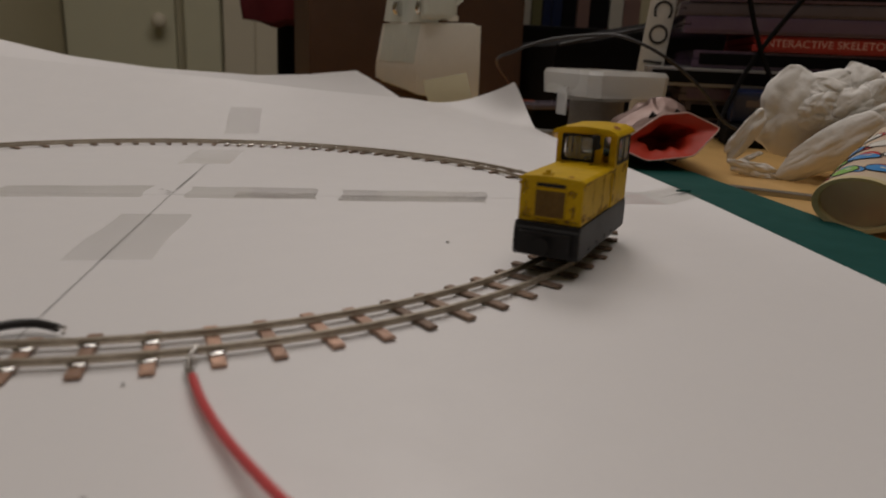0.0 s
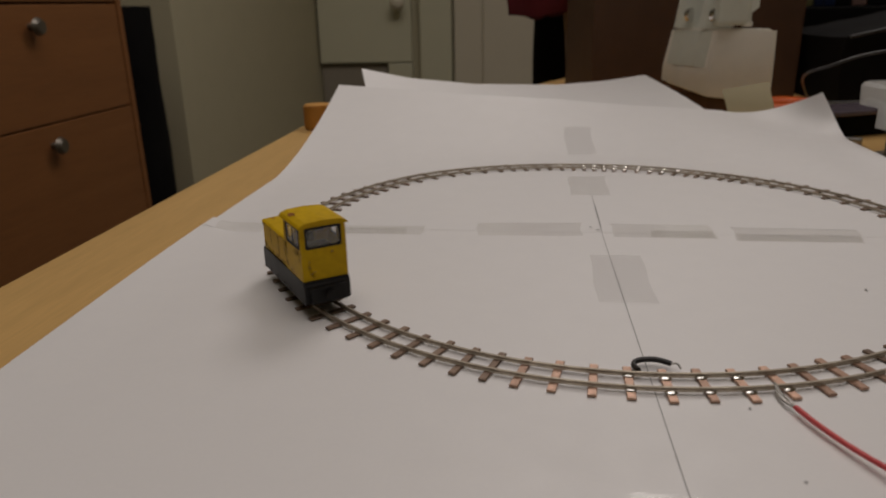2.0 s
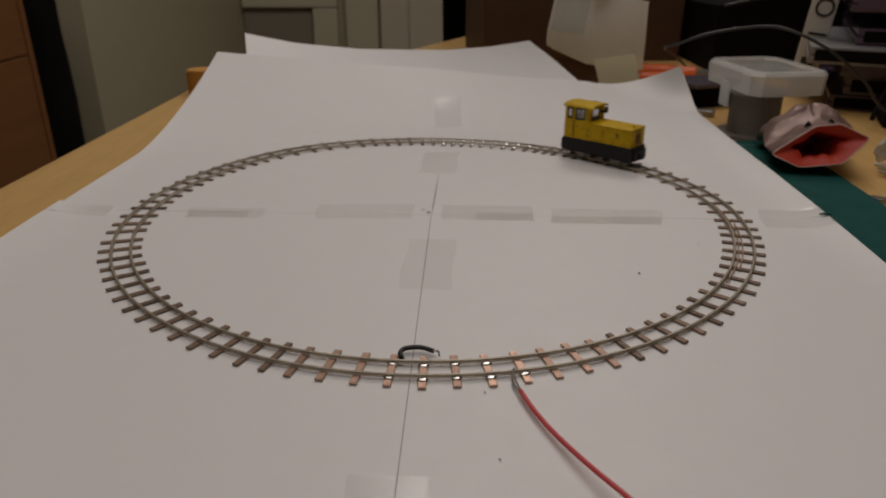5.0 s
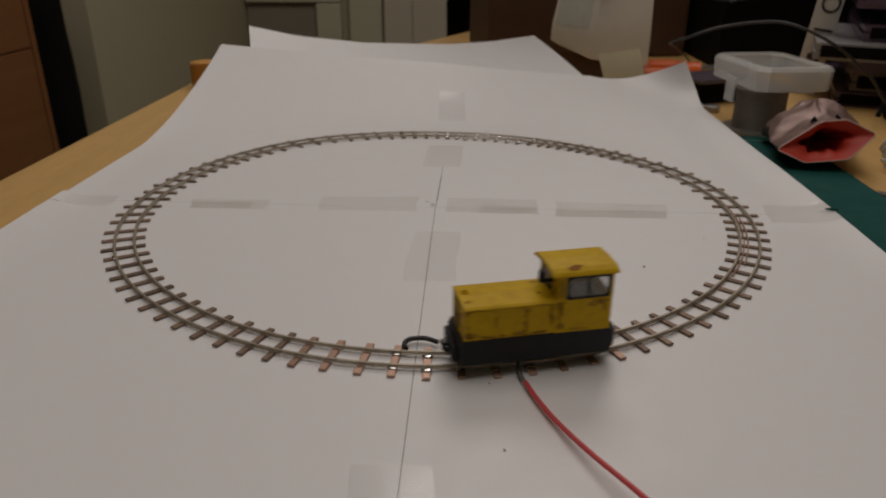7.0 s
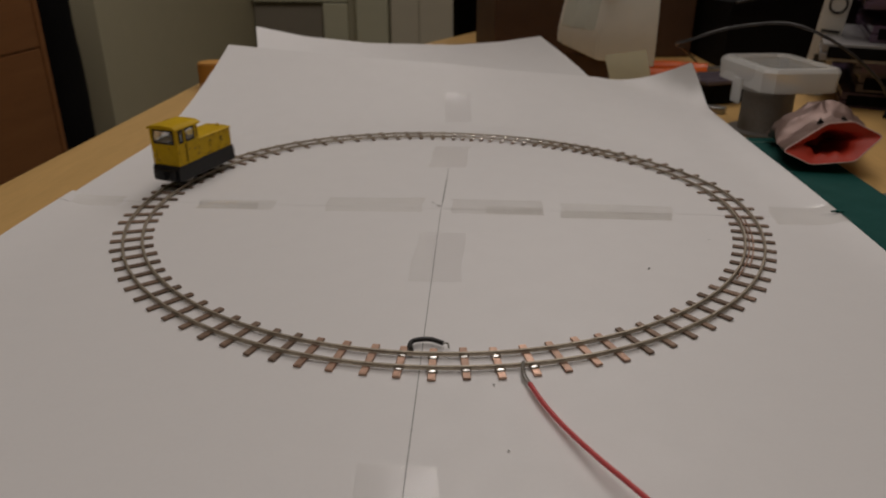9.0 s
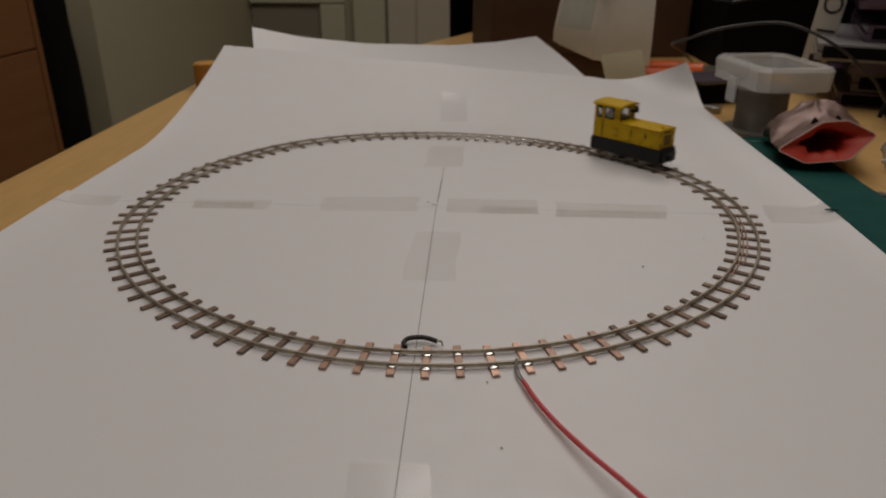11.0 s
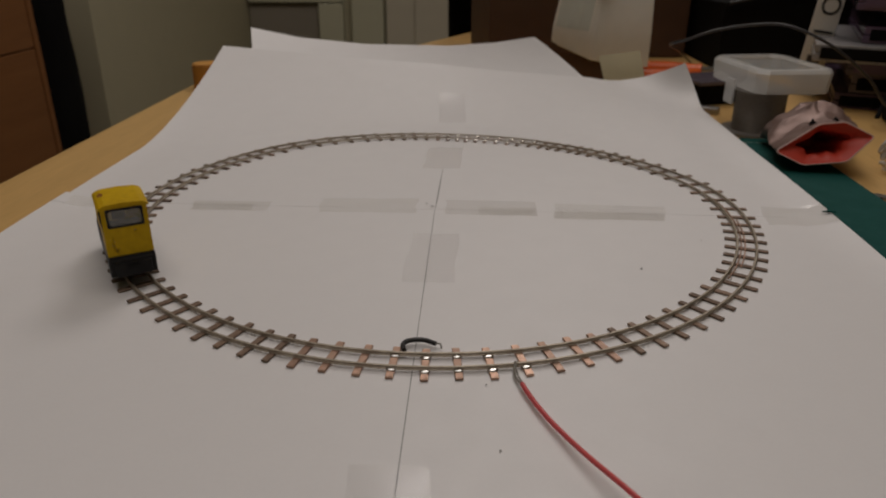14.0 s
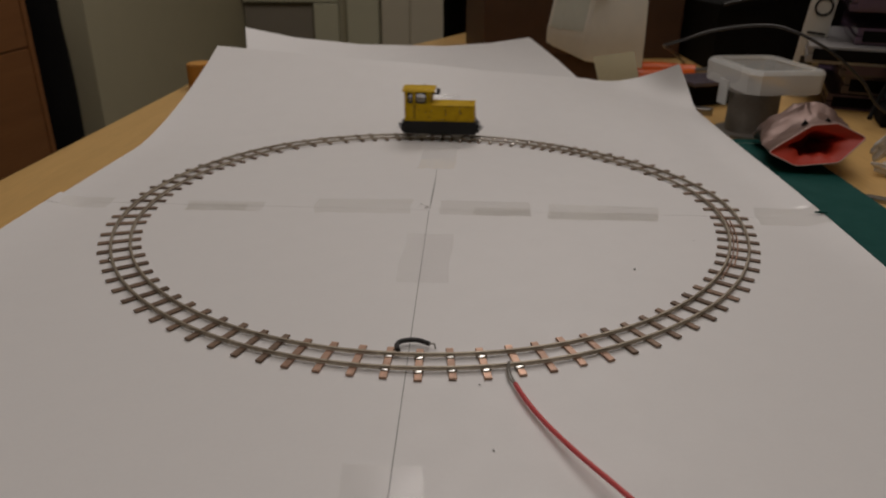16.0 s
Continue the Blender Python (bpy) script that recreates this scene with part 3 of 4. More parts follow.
def ring_frame(axis, at, thick, p, q, r, s, w):
    bm = bmesh.new()
    for a, b, c, d in ((p, q, r, r + w), (p, q, s - w, s), (p, p + w, r + w, s - w), (q - w, q, r + w, s - w)):
        lo, hi = {"y": ((a, at, c), (b, at + thick, d)), "x": ((at, a, c), (at + thick, b, d))}[axis]
        box(lo, hi, 0, bm)
    return bm


def round_frame(axis, at, thick, p, q, r, s, w):
    """A window surround with rounded corners, more so inside than outside."""
    def loop(bm, d, rad, depth):
        out = []
        for cx, cz, a0 in ((q - d - rad, s - d - rad, 0), (p + d + rad, s - d - rad, 90), (p + d + rad, r + d + rad, 180), (q - d - rad, r + d + rad, 270)):
            for k in range(5):
                a = radians(a0 + 22.5 * k)
                u, z = cx + rad * math.cos(a), cz + rad * math.sin(a)
                out.append(bm.verts.new((u, depth, z) if axis == "y" else (depth, u, z)))
        return out
    bm = bmesh.new()
    loops = [loop(bm, 0, 0.6, at), loop(bm, 0, 0.6, at + thick), loop(bm, w, 1.1, at + thick), loop(bm, w, 1.1, at)]
    for i in range(4):
        a, b = loops[i], loops[(i + 1) % 4]
        for k in range(20):
            bm.faces.new((a[k], a[(k + 1) % 20], b[(k + 1) % 20], b[k]))
    return bm


MM = 0.00101


def locomotive():
    t = thing("model_locomotive", "yellow and black weathered toy diesel locomotive on the track", "model locomotive")

    def add(name, bm, material, label="", parent=None, smooth=False):
        for v in bm.verts:
            if v.co.z > 10.1:
                v.co.z += 0.7
        bm.transform(Matrix.Scale(MM, 4))
        return part(name, bm, material, parent or t, label, smooth)
    # black frame with sloped shoulders
    f = add("frame", prism([(-19.3, 4.9), (-18.7, 4.2), (18.9, 4.2), (19.5, 5.0), (19.5, 9.5), (18.9, 10.2), (-18.7, 10.2), (-19.3, 9.5)], "y", -6.65, 6.65, bevel=0.25), BLACK, "matt black frame skirt")
    for s, x in ((1, 20.2), (-1, -20.0)):
        add("buffer_beam", box((min(x - s * 0.7, x + s * 0.6), -5.2, 4.7), (max(x - s * 0.7, x + s * 0.6), 5.2, 9.4), 0.5), BLACK, "", f)
        bm = cylinder(0.45, 1.8, pose(x + s * 1.1, 0, 7.0, 0, 90), 12)
        cylinder(1.6, 0.35, pose(x + s * 2.0, 0, 7.0, 0, 90), 18, bm, bevel=0.1)
        box((min(x + s * 0.5, x + s * 1.6), -0.9, 5.2), (max(x + s * 0.5, x + s * 1.6), 0.9, 5.8), 0.1, bm)
        add("coupler", bm, BLACK, "small black centre buffer")
    for x in (-9.5, 9.5):
        for y in (-3.2, 3.2):
            bm = cylinder(3.7, 1.0, pose(x, y, 5.3, 90), 28, bevel=0.15)
            cylinder(4.2, 0.35, pose(x, y - 0.55 * (1 if y > 0 else -1), 5.3, 90), 28, bm)
            add("wheel", bm, GUNMETAL, "grey metal flanged wheel", None, True)
    for x in (-6.5, -1, 5.5, 12):
        add("rivet", cylinder(0.3, 0.25, pose(x, 6.7, 5.4, 90), 8), BLACK, "", f)
    # hood
    hood = add("hood", prism([(-6.3, 10.2), (6.3, 10.2), (6.3, 18.4), (5.7, 19.0), (0, 19.3), (-5.7, 19.0), (-6.3, 18.4)], "x", -4.6, 18.3, bevel=0.22), YELLOW, "yellow painted engine hood with chipped edges")
    add("hood_lid", prism([(-6.62, 18.22), (6.62, 18.22), (6.62, 18.7), (5.9, 19.1), (0, 19.38), (-5.9, 19.1), (-6.62, 18.7)], "x", -4.35, 18.42, bevel=0.14), YELLOW, "yellow lid with a chipped lip", hood)
    add("grille", box((18.2, -3.0, 11.3), (18.42, 3.0, 16.6), 0.05), GRILLE, "brown radiator grille", hood)
    for i in range(9):
        add("grille_bar", box((18.4, -2.9, 11.5 + i * 0.56), (18.56, 2.9, 11.8 + i * 0.56)), GRILLE, "", hood)
    add("grille_frame", ring_frame("x", 18.25, 0.36, -3.2, 3.2, 11.1, 16.8, 0.25), YELLOW, "", hood)
    add("vent_slot", box((18.2, -2.9, 17.2), (18.4, 2.9, 17.9), 0.08), RUBBER, "dark vent slot", hood)
    add("seam", box((-4.5, 6.22, 18.02), (18.2, 6.36, 18.2)), RUST, "", hood)
    add("seam", box((-4.5, -6.36, 18.02), (18.2, -6.22, 18.2)), RUST, "", hood)
    for x in (2.7, 10.4):
        for y in (6.24, -6.38):
            add("door_seam", box((x, y, 11.0 if x < 5 else 13.0), (x + 0.12, y + 0.1, 17.9)), RUST, "", hood)
    cap = box((15.6, -2.4, 19.0), (17.4, -0.4, 19.7), 0.2)
    cylinder(0.55, 0.6, pose(16.4, -1.4, 19.9), 10, cap)
    add("filler_cap", cap, YELLOW, "small yellow filler cap")
    add("bolt", cylinder(0.35, 0.4, pose(-1.2, 2.2, 19.35), 8), RUST)
    add("handle", cylinder(0.4, 0.3, pose(3.2, -6.4, 16.0, 90), 8), RUBBER)
    bm = box((11.0, -6.5, 14.0), (11.5, -6.3, 16.2), 0.08)
    add("handle", bm, RUBBER)
    # cab: floor plate, four walls with openings
    cab = add("cab", wall_with_holes("y", 6.0, 0.5, -18.3, -4.3, 10.2, 25.7, [(-17.4, -6.6, 19.3, 25.0)]), YELLOW, "yellow painted cab with dark framed windows")
    add("cab_wall", wall_with_holes("y", -6.5, 0.5, -18.3, -4.3, 10.2, 25.7, [(-16.7, -14.0, 19.6, 24.9), (-12.4, -7.0, 19.6, 25.0)]), YELLOW, "", cab)
    add("cab_wall", wall_with_holes("x", -18.3, 0.5, -6.0, 6.0, 10.2, 25.7, [(-5.0, 5.0, 19.4, 25.0)]), YELLOW, "", cab)
    add("cab_wall", wall_with_holes("x", -4.8, 0.5, -6.0, 6.0, 10.2, 25.7, [(-5.2, 1.9, 19.6, 25.2), (3.7, 5.2, 19.6, 25.2)]), YELLOW, "", cab)
    add("roof", prism([(-7.1, 25.3), (-7.1, 25.7), (-6.5, 26.3), (-5.0, 26.9), (0, 27.2), (5.0, 26.9), (6.5, 26.3), (7.1, 25.7), (7.1, 25.3), (4.4, 25.9), (-4.4, 25.9)], "x", -19.3, -2.6, bevel=0.12), YELLOW, "yellow painted cab roof with a rust patch")
    for axis, at, p, q, r, s in (("y", 6.35, -17.6, -6.4, 19.1, 25.2), ("y", -6.6, -16.8, -13.9, 19.4, 25.0), ("y", -6.6, -12.6, -6.8, 19.4, 25.2), ("x", -18.4, -5.2, 5.2, 19.2, 25.2), ("x", -4.55, -5.4, 2.1, 19.4, 25.4)):
        w = add("window", round_frame(axis, at, 0.28, p, q, r, s, 0.6), RUBBER, "dark window surround", cab)
        lo, hi = {"y": ((p + 0.5, at + 0.1, r + 0.5), (q - 0.5, at + 0.17, s - 0.5)), "x": ((at + 0.1, p + 0.5, r + 0.5), (at + 0.17, q - 0.5, s - 0.5))}[axis]
        add("pane", box(lo, hi), GLASS, "", w)
        if axis == "y" and q - p > 9:
            mid = (p + q) / 2
            lo, hi = {"y": ((mid - 0.2, at, r), (mid + 0.2, at + 0.28, s)), "x": ((at, mid - 0.2, r), (at + 0.28, mid + 0.2, s))}[axis]
            add("bar", box(lo, hi), RUBBER, "", w)
    add("door_seam", ring_frame("y", -6.56, 0.1, -17.2, -13.4, 11.5, 25.2, 0.14), RUST, "", cab)
    add("handrail", cylinder(0.2, 8.0, pose(-13.0, -6.75, 15.0), 8), RUBBER, "", cab)
    bm = box((-16.8, -4.8, 10.3), (-6.0, 4.8, 17.6), 0.4)
    box((-8.0, -1.0, 18.2), (-6.2, 3.0, 20.5), 0.3, bm)
    add("interior", bm, RUBBER, "dark cab interior block", cab)
    # horn on the cab front
    bm = cylinder(0.5, 3.4, pose(-2.9, 2.9, 23.0, 0, 90), 12)
    cylinder(0.85, 3.0, pose(-1.3, 2.9, 24.2), 14, bm, bevel=0.15)
    add("horn", bm, BLACK, "black upright exhaust horn")
    # stains
    for cx, cz, w, h, ax, at in ((3.0, 17.0, 1.6, 1.4, "y", 6.37), (3.3, 15.6, 1.1, 1.0, "y", 6.37), (3.2, 13.6, 1.2, 2.0, "y", 6.37), (3.4, 11.6, 1.8, 1.2, "y", 6.37), (10.6, 14.6, 0.5, 3.6, "y", 6.37),
                                 (16.8, 11.6, 2.6, 1.6, "y", 6.37), (14.2, 11.0, 1.2, 0.8, "y", 6.37), (8.8, 11.0, 1.4, 0.7, "y", 6.37), (5.4, 11.2, 2.4, 1.2, "y", 6.37), (17.4, 14.0, 0.6, 0.5, "y", 6.37),
                                 (-5.4, 17.2, 1.6, 2.6, "y", 6.54), (-5.4, 12.2, 1.8, 2.0, "y", 6.54), (-14.2, 17.6, 4.2, 1.8, "y", 6.54), (-16.4, 16.2, 1.4, 2.4, "y", 6.54), (-4.6, 18.2, 3.6, 0.7, "y", 6.54),
                                 (4.3, 16.3, 1.6, 1.2, "x", 18.34), (4.6, 12.6, 0.7, 2.2, "x", 18.34), (-4.6, 12.2, 1.6, 1.5, "x", 18.34), (-4.9, 13.8, 0.8, 0.8, "x", 18.34), (4.2, 13.4, 0.6, 0.6, "x", 18.34),
                                 (4.4, 14.0, 0.8, 3.4, "x", -18.34), (3.6, 11.8, 1.2, 1.2, "x", -18.34), (-10.8, 15.8, 0.8, 1.2, "y", -6.54), (-7.0, 15.4, 1.0, 1.0, "y", -6.54),
                                 (0.5, 10.8, 4.5, 1.0, "y", 6.375), (11.5, 10.8, 4.0, 0.8, "y", 6.375), (-10.0, 10.9, 5.0, 0.9, "y", 6.545), (17.6, 17.6, 1.2, 1.6, "y", 6.375), (0.0, 11.0, 9.0, 1.0, "x", 18.345), (-5.2, 16.6, 1.2, 2.6, "x", 18.345),
                                 (-16.0, 17.9, 3.0, 1.4, "y", 6.545), (-3.2, 15.0, 1.0, 4.0, "y", 6.375), (10.8, 15.2, 0.9, 2.0, "y", -6.4), (14.8, 11.0, 2.4, 0.7, "y", -6.4)):
        add("rust_stain", blot(cx, cz, w, h, int(cx * 31 + cz * 7) % 97, ax, at), RUST, "", hood if cx > -4 and ax == "y" else cab)
    rng = random.Random(77)
    for k in range(54):
        side = rng.choice((-1, 1))
        where = k % 6
        at, on = side * 6.39, hood
        if where < 2:       # along the foot of the hood
            cx, cz, w, h, ax = rng.uniform(-3.5, 17.5), rng.uniform(10.5, 11.3), rng.uniform(0.5, 2.2), rng.uniform(0.3, 0.9), "y"
        elif where == 2:    # chips along the lip of the lid
            cx, cz, w, h, ax, at = rng.uniform(-3.5, 17.8), rng.uniform(18.25, 18.6), rng.uniform(0.5, 2.0), rng.uniform(0.15, 0.4), "y", side * 6.645
        elif where == 3:    # runs down the sides
            cx, cz, w, h, ax = rng.choice((3.0, 3.4, 10.5, 17.4, -3.6)) + rng.uniform(-0.4, 0.4), rng.uniform(12.0, 17.0), rng.uniform(0.3, 0.8), rng.uniform(0.8, 2.6), "y"
        elif where == 4:    # cab sides
            cx, cz, w, h, ax, at, on = rng.choice((-17.6, -5.2, -5.0, -11.0)) + rng.uniform(-0.5, 0.5), rng.uniform(10.8, 18.6), rng.uniform(0.4, 1.2), rng.uniform(0.5, 2.4), "y", side * 6.55, cab
        else:               # front and back ends
            end = rng.choice((18.36, -18.36))
            cx, cz, w, h, ax, at, on = rng.uniform(-5.6, 5.6), rng.choice((10.9, 11.3, 12.4, 17.6)), rng.uniform(0.5, 2.0), rng.uniform(0.3, 1.0), "x", end, cab if end < 0 else hood
        add("rust_stain", blot(cx, cz, w, h, 200 + k, ax, at), RUST, "", on)
    for y in (6.55, -6.55):
        add("rust_stain", blot(-5.3, 22.2, 1.0, 5.6, 301, "y", y), RUST, "", cab)
    add("rust_stain", blot(16.6, 3.4, 1.4, 1.0, 302, "z", 19.32), RUSTPATCH, "", hood)
    add("rust_stain", blot(-1.4, -4.0, 2.4, 0.8, 303, "z", 19.30), RUST, "", hood)
    bm = blot(-8.6, 5.2, 3.2, 1.3, 5, "z", 0)
    for v in bm.verts:
        v.co.z = 26.9 - 0.40 * (v.co.y - 5.0) + 0.13
    add("rust_stain", bm, RUSTPATCH, "brown rust patch", t)
    return t


# ---- things on the desk ----
def cutting_mat():
    t = thing("cutting_mat", "dark green cutting mat lying under the paper", "cutting mat", pose(0.1885, 0.0, 0, 0, 0, DESK_TURN))
    part("sheet", box((-0.30, -0.35, DESK_Z), (0.0, 0.110, -0.0003), 0.0008), MAT, t)
    for y in (0.1, -0.34):
        part("printed_line", box((-0.29, y, -0.0003), (-0.008, y + 0.0006, -0.00022)), MATLINE, t)


def spool_and_tub():
    t = thing("solder_spool", "grey reel of solder wire standing on the desk", "solder reel", pose(0.184, 0.134, DESK_Z))
    for z in (0.0, 0.0245):
        part("flange", cylinder(0.0200 if z == 0 else 0.017, 0.0018, pose(0, 0, z + 0.0009), 40, bevel=0.0004), SPOOL, t, "translucent plastic flange", True)
    bm = bmesh.new()
    rings = []
    for i in range(93):
        z = 0.0018 + 0.0227 * i / 92
        r = 0.0136 + 0.00022 * math.cos(i / 4 * 2 * math.pi)
        rings.append([bm.verts.new((r * math.cos(a), r * math.sin(a), z)) for a in (2 * math.pi * k / 40 for k in range(40))])
    for a, b in zip(rings, rings[1:]):
        for k in range(40):
            bm.faces.new((a[k], a[(k + 1) % 40], b[(k + 1) % 40], b[k]))
    part("wire_winding", bm, SOLDERWIRE, t, "closely wound grey solder wire", True)
    # shallow clear tub resting upside down on the reel
    t = thing("plastic_tub", "shallow frosted clear plastic box lid resting on the reel", "plastic box", pose(0.1885, 0.139, 0.0240, 0, 0, 6))
    out = [(-0.0215, -0.029), (0.0215, -0.029), (0.0215, 0.029), (-0.0215, 0.029)]

    def loop(bm, s, z, c):
        vs = []
        for x, y in out:
            sx, sy = (1 if x > 0 else -1), (1 if y > 0 else -1)
            pts = [(x - s * sx - c * sx, y - s * sy), (x - s * sx, y - s * sy - c * sy)]
            vs += pts if sx == sy else pts[::-1]
        vs.sort(key=lambda p: math.atan2(p[1], p[0] * 1.35))
        return [bm.verts.new((*p, z)) for p in vs]
    bm = bmesh.new()
    levels = [loop(bm, 0.0, 0.0, 0.005), loop(bm, -0.0006, 0.0105, 0.005), loop(bm, 0.0006, 0.0125, 0.005), loop(bm, 0.0045, 0.0125, 0.004), loop(bm, 0.0052, 0.0112, 0.004)]
    for a, b in zip(levels, levels[1:]):
        for k in range(8):
            bm.faces.new((a[k], a[(k + 1) % 8], b[(k + 1) % 8], b[k]))
    o = part("shell", bm, CLEAR, t)
    o.modifiers.new("wall", "SOLIDIFY").thickness = 0.001
    bm = bmesh.new()
    low, high = loop(bm, 0.0050, 0.0098, 0.004), loop(bm, 0.0050, 0.0106, 0.004)
    for k in range(8):
        bm.faces.new((low[k], low[(k + 1) % 8], high[(k + 1) % 8], high[k]))
    bm.faces.new(low)
    bm.faces.new(high)
    part("top_panel", bm, PANEL, t, "recessed clear top panel")
    part("tab", box((-0.0235, -0.006, -0.010), (-0.0222, 0.004, 0.004), 0.0004), CLEAR, t, "clear hinged snap tab")


def foil_bag():
    t = thing("foil_bag", "pinkish foil snack bag lying open, red inside", "foil bag", pose(0.1802, 0.0506, -0.0002, 0, 0, -6.7))
    hexagon = [Vector(p) for p in ((1, 0.12), (0.42, 0.94), (-0.10, 0.98), (-1, -0.10), (-0.42, -0.88), (0.46, -0.92))]
    n = 48

    def ring_at(k):
        """A point of the six-sided mouth, its corners a little rounded."""
        def raw(f):
            i = int(f) % 6
            return hexagon[i].lerp(hexagon[(i + 1) % 6], f - int(f))
        f = 6 * k / n + 6
        return (raw(f) * 2 + raw(f + 0.12) + raw(f - 0.12)) / 4

    def loft(name, material, label, rings):
        bm = bmesh.new()
        rows = [[bm.verts.new(p) for p in ring] for ring in rings]
        for a, b in zip(rows, rows[1:]):
            for k in range(n):
                bm.faces.new((a[k], a[(k + 1) % n], b[(k + 1) % n], b[k]))
        bm.faces.new(rows[-1])
        return part(name, bm, material, t, label, True)

    def place(p, w, h, mid, v):
        x, z = p.x * w / 2, p.y * h / 2 + mid
        rise = (0.0091 + 0.147 * x) * (1 - smoothstep(0.0, 0.7, v))
        return 0.747 * Vector((x + 0.010 * v, 0.072 * v + (z - 0.0084) * 0.5 * (1 - v), z + rise))
    outer = []
    for j in range(25):
        v = j / 24
        w = 0.0578 - 0.003 * smoothstep(0, 0.14, v) + 0.004 * smoothstep(0.14, 0.5, v)
        h = (0.0240 + 0.013 * smoothstep(0.15, 0.5, v)) * (1 - max(v - 0.72, 0) / 0.32) ** 0.8
        ring = []
        for k in range(n):
            p = place(ring_at(k), w, h, 0.0084 + (max(h * 0.43, 0.0084) - 0.0084) * smoothstep(0.05, 0.5, v), v)
            crease = 1 - abs(noise.noise(Vector((p.x * 90, p.y * 60, p.z * 90)))) * 2
            p += noise.noise_vector(p * 110) * 0.0026 * min(1, v * 6) + noise.noise_vector(p * 320) * 0.0009 * min(1, v * 9) + Vector((0, 0, -0.0016 * crease ** 3 * min(1, v * 7)))
            p.z = max(p.z, 0.0003)
            ring.append(p)
        outer.append(ring)
    loft("outer_skin", FOIL, "crumpled pinkish silver foil", outer)
    # two black wedges paint the shaded gaps in the folded collar
    for side in (-0.22, 0.30):
        foot = Vector((0, 0, -0.0013)) + place(Vector((side, 0.99)), 0.052, 0.0255, 0.0086, 0.12)
        bm = bmesh.new()
        ring = [bm.verts.new(foot + Vector(o)) for o in ((-0.0019, -0.0012, 0.0002), (0.0019, -0.0010, 0.0003), (0.0003, 0.0012, 0.0022), (0.0, 0.0040, -0.0010))]
        for tri in ((0, 1, 2), (0, 3, 1), (1, 3, 2), (2, 3, 0)):
            bm.faces.new([ring[i] for i in tri])
        part("gap_shade", bm, DARK, t, "black wedge for the shade in a collar gap")
    inner = []
    for v, k0, pucker in ((0.0, 0.985, 0), (0.012, 0.92, 0), (0.028, 0.84, 0.02), (0.05, 0.74, 0.07), (0.075, 0.66, 0.13), (0.11, 0.63, 0.15), (0.2, 0.58, 0.12), (0.4, 0.5, 0.1), (0.7, 0.25, 0)):
        ring = []
        for k in range(n):
            p = ring_at(k)
            s = k0 - pucker * abs(math.cos(2.5 * math.atan2(p.y, p.x) + 0.5)) ** 1.5
            low = max(-p.y, 0.0) * min(v / 0.05, 1.0)
            puff = sum(math.exp(-((p.x - c) / 0.17) ** 2) for c in (-0.32, 0.24)) * low * max(0.0, 1 - abs(v - 0.09) / 0.09)
            q = place(Vector((p.x * (s + 0.06 * pucker), p.y * (s + 0.24 * low - 0.30 * puff))), 0.0578, 0.0240, 0.0084, v)
            ring.append(q + noise.noise_vector(q * 200) * 0.0007 * min(1, v * 12))
        inner.append(ring)
    loft("lining", REDCARD, "red inner side", inner)
    rim = [place(ring_at(k), 0.0578, 0.0240, 0.0084, 0) for k in range(n)]
    part("rim", tube(rim + rim[:2], 0.00032, 6, per=2), SILVEREDGE, t, "thin silvery cut edge", True)


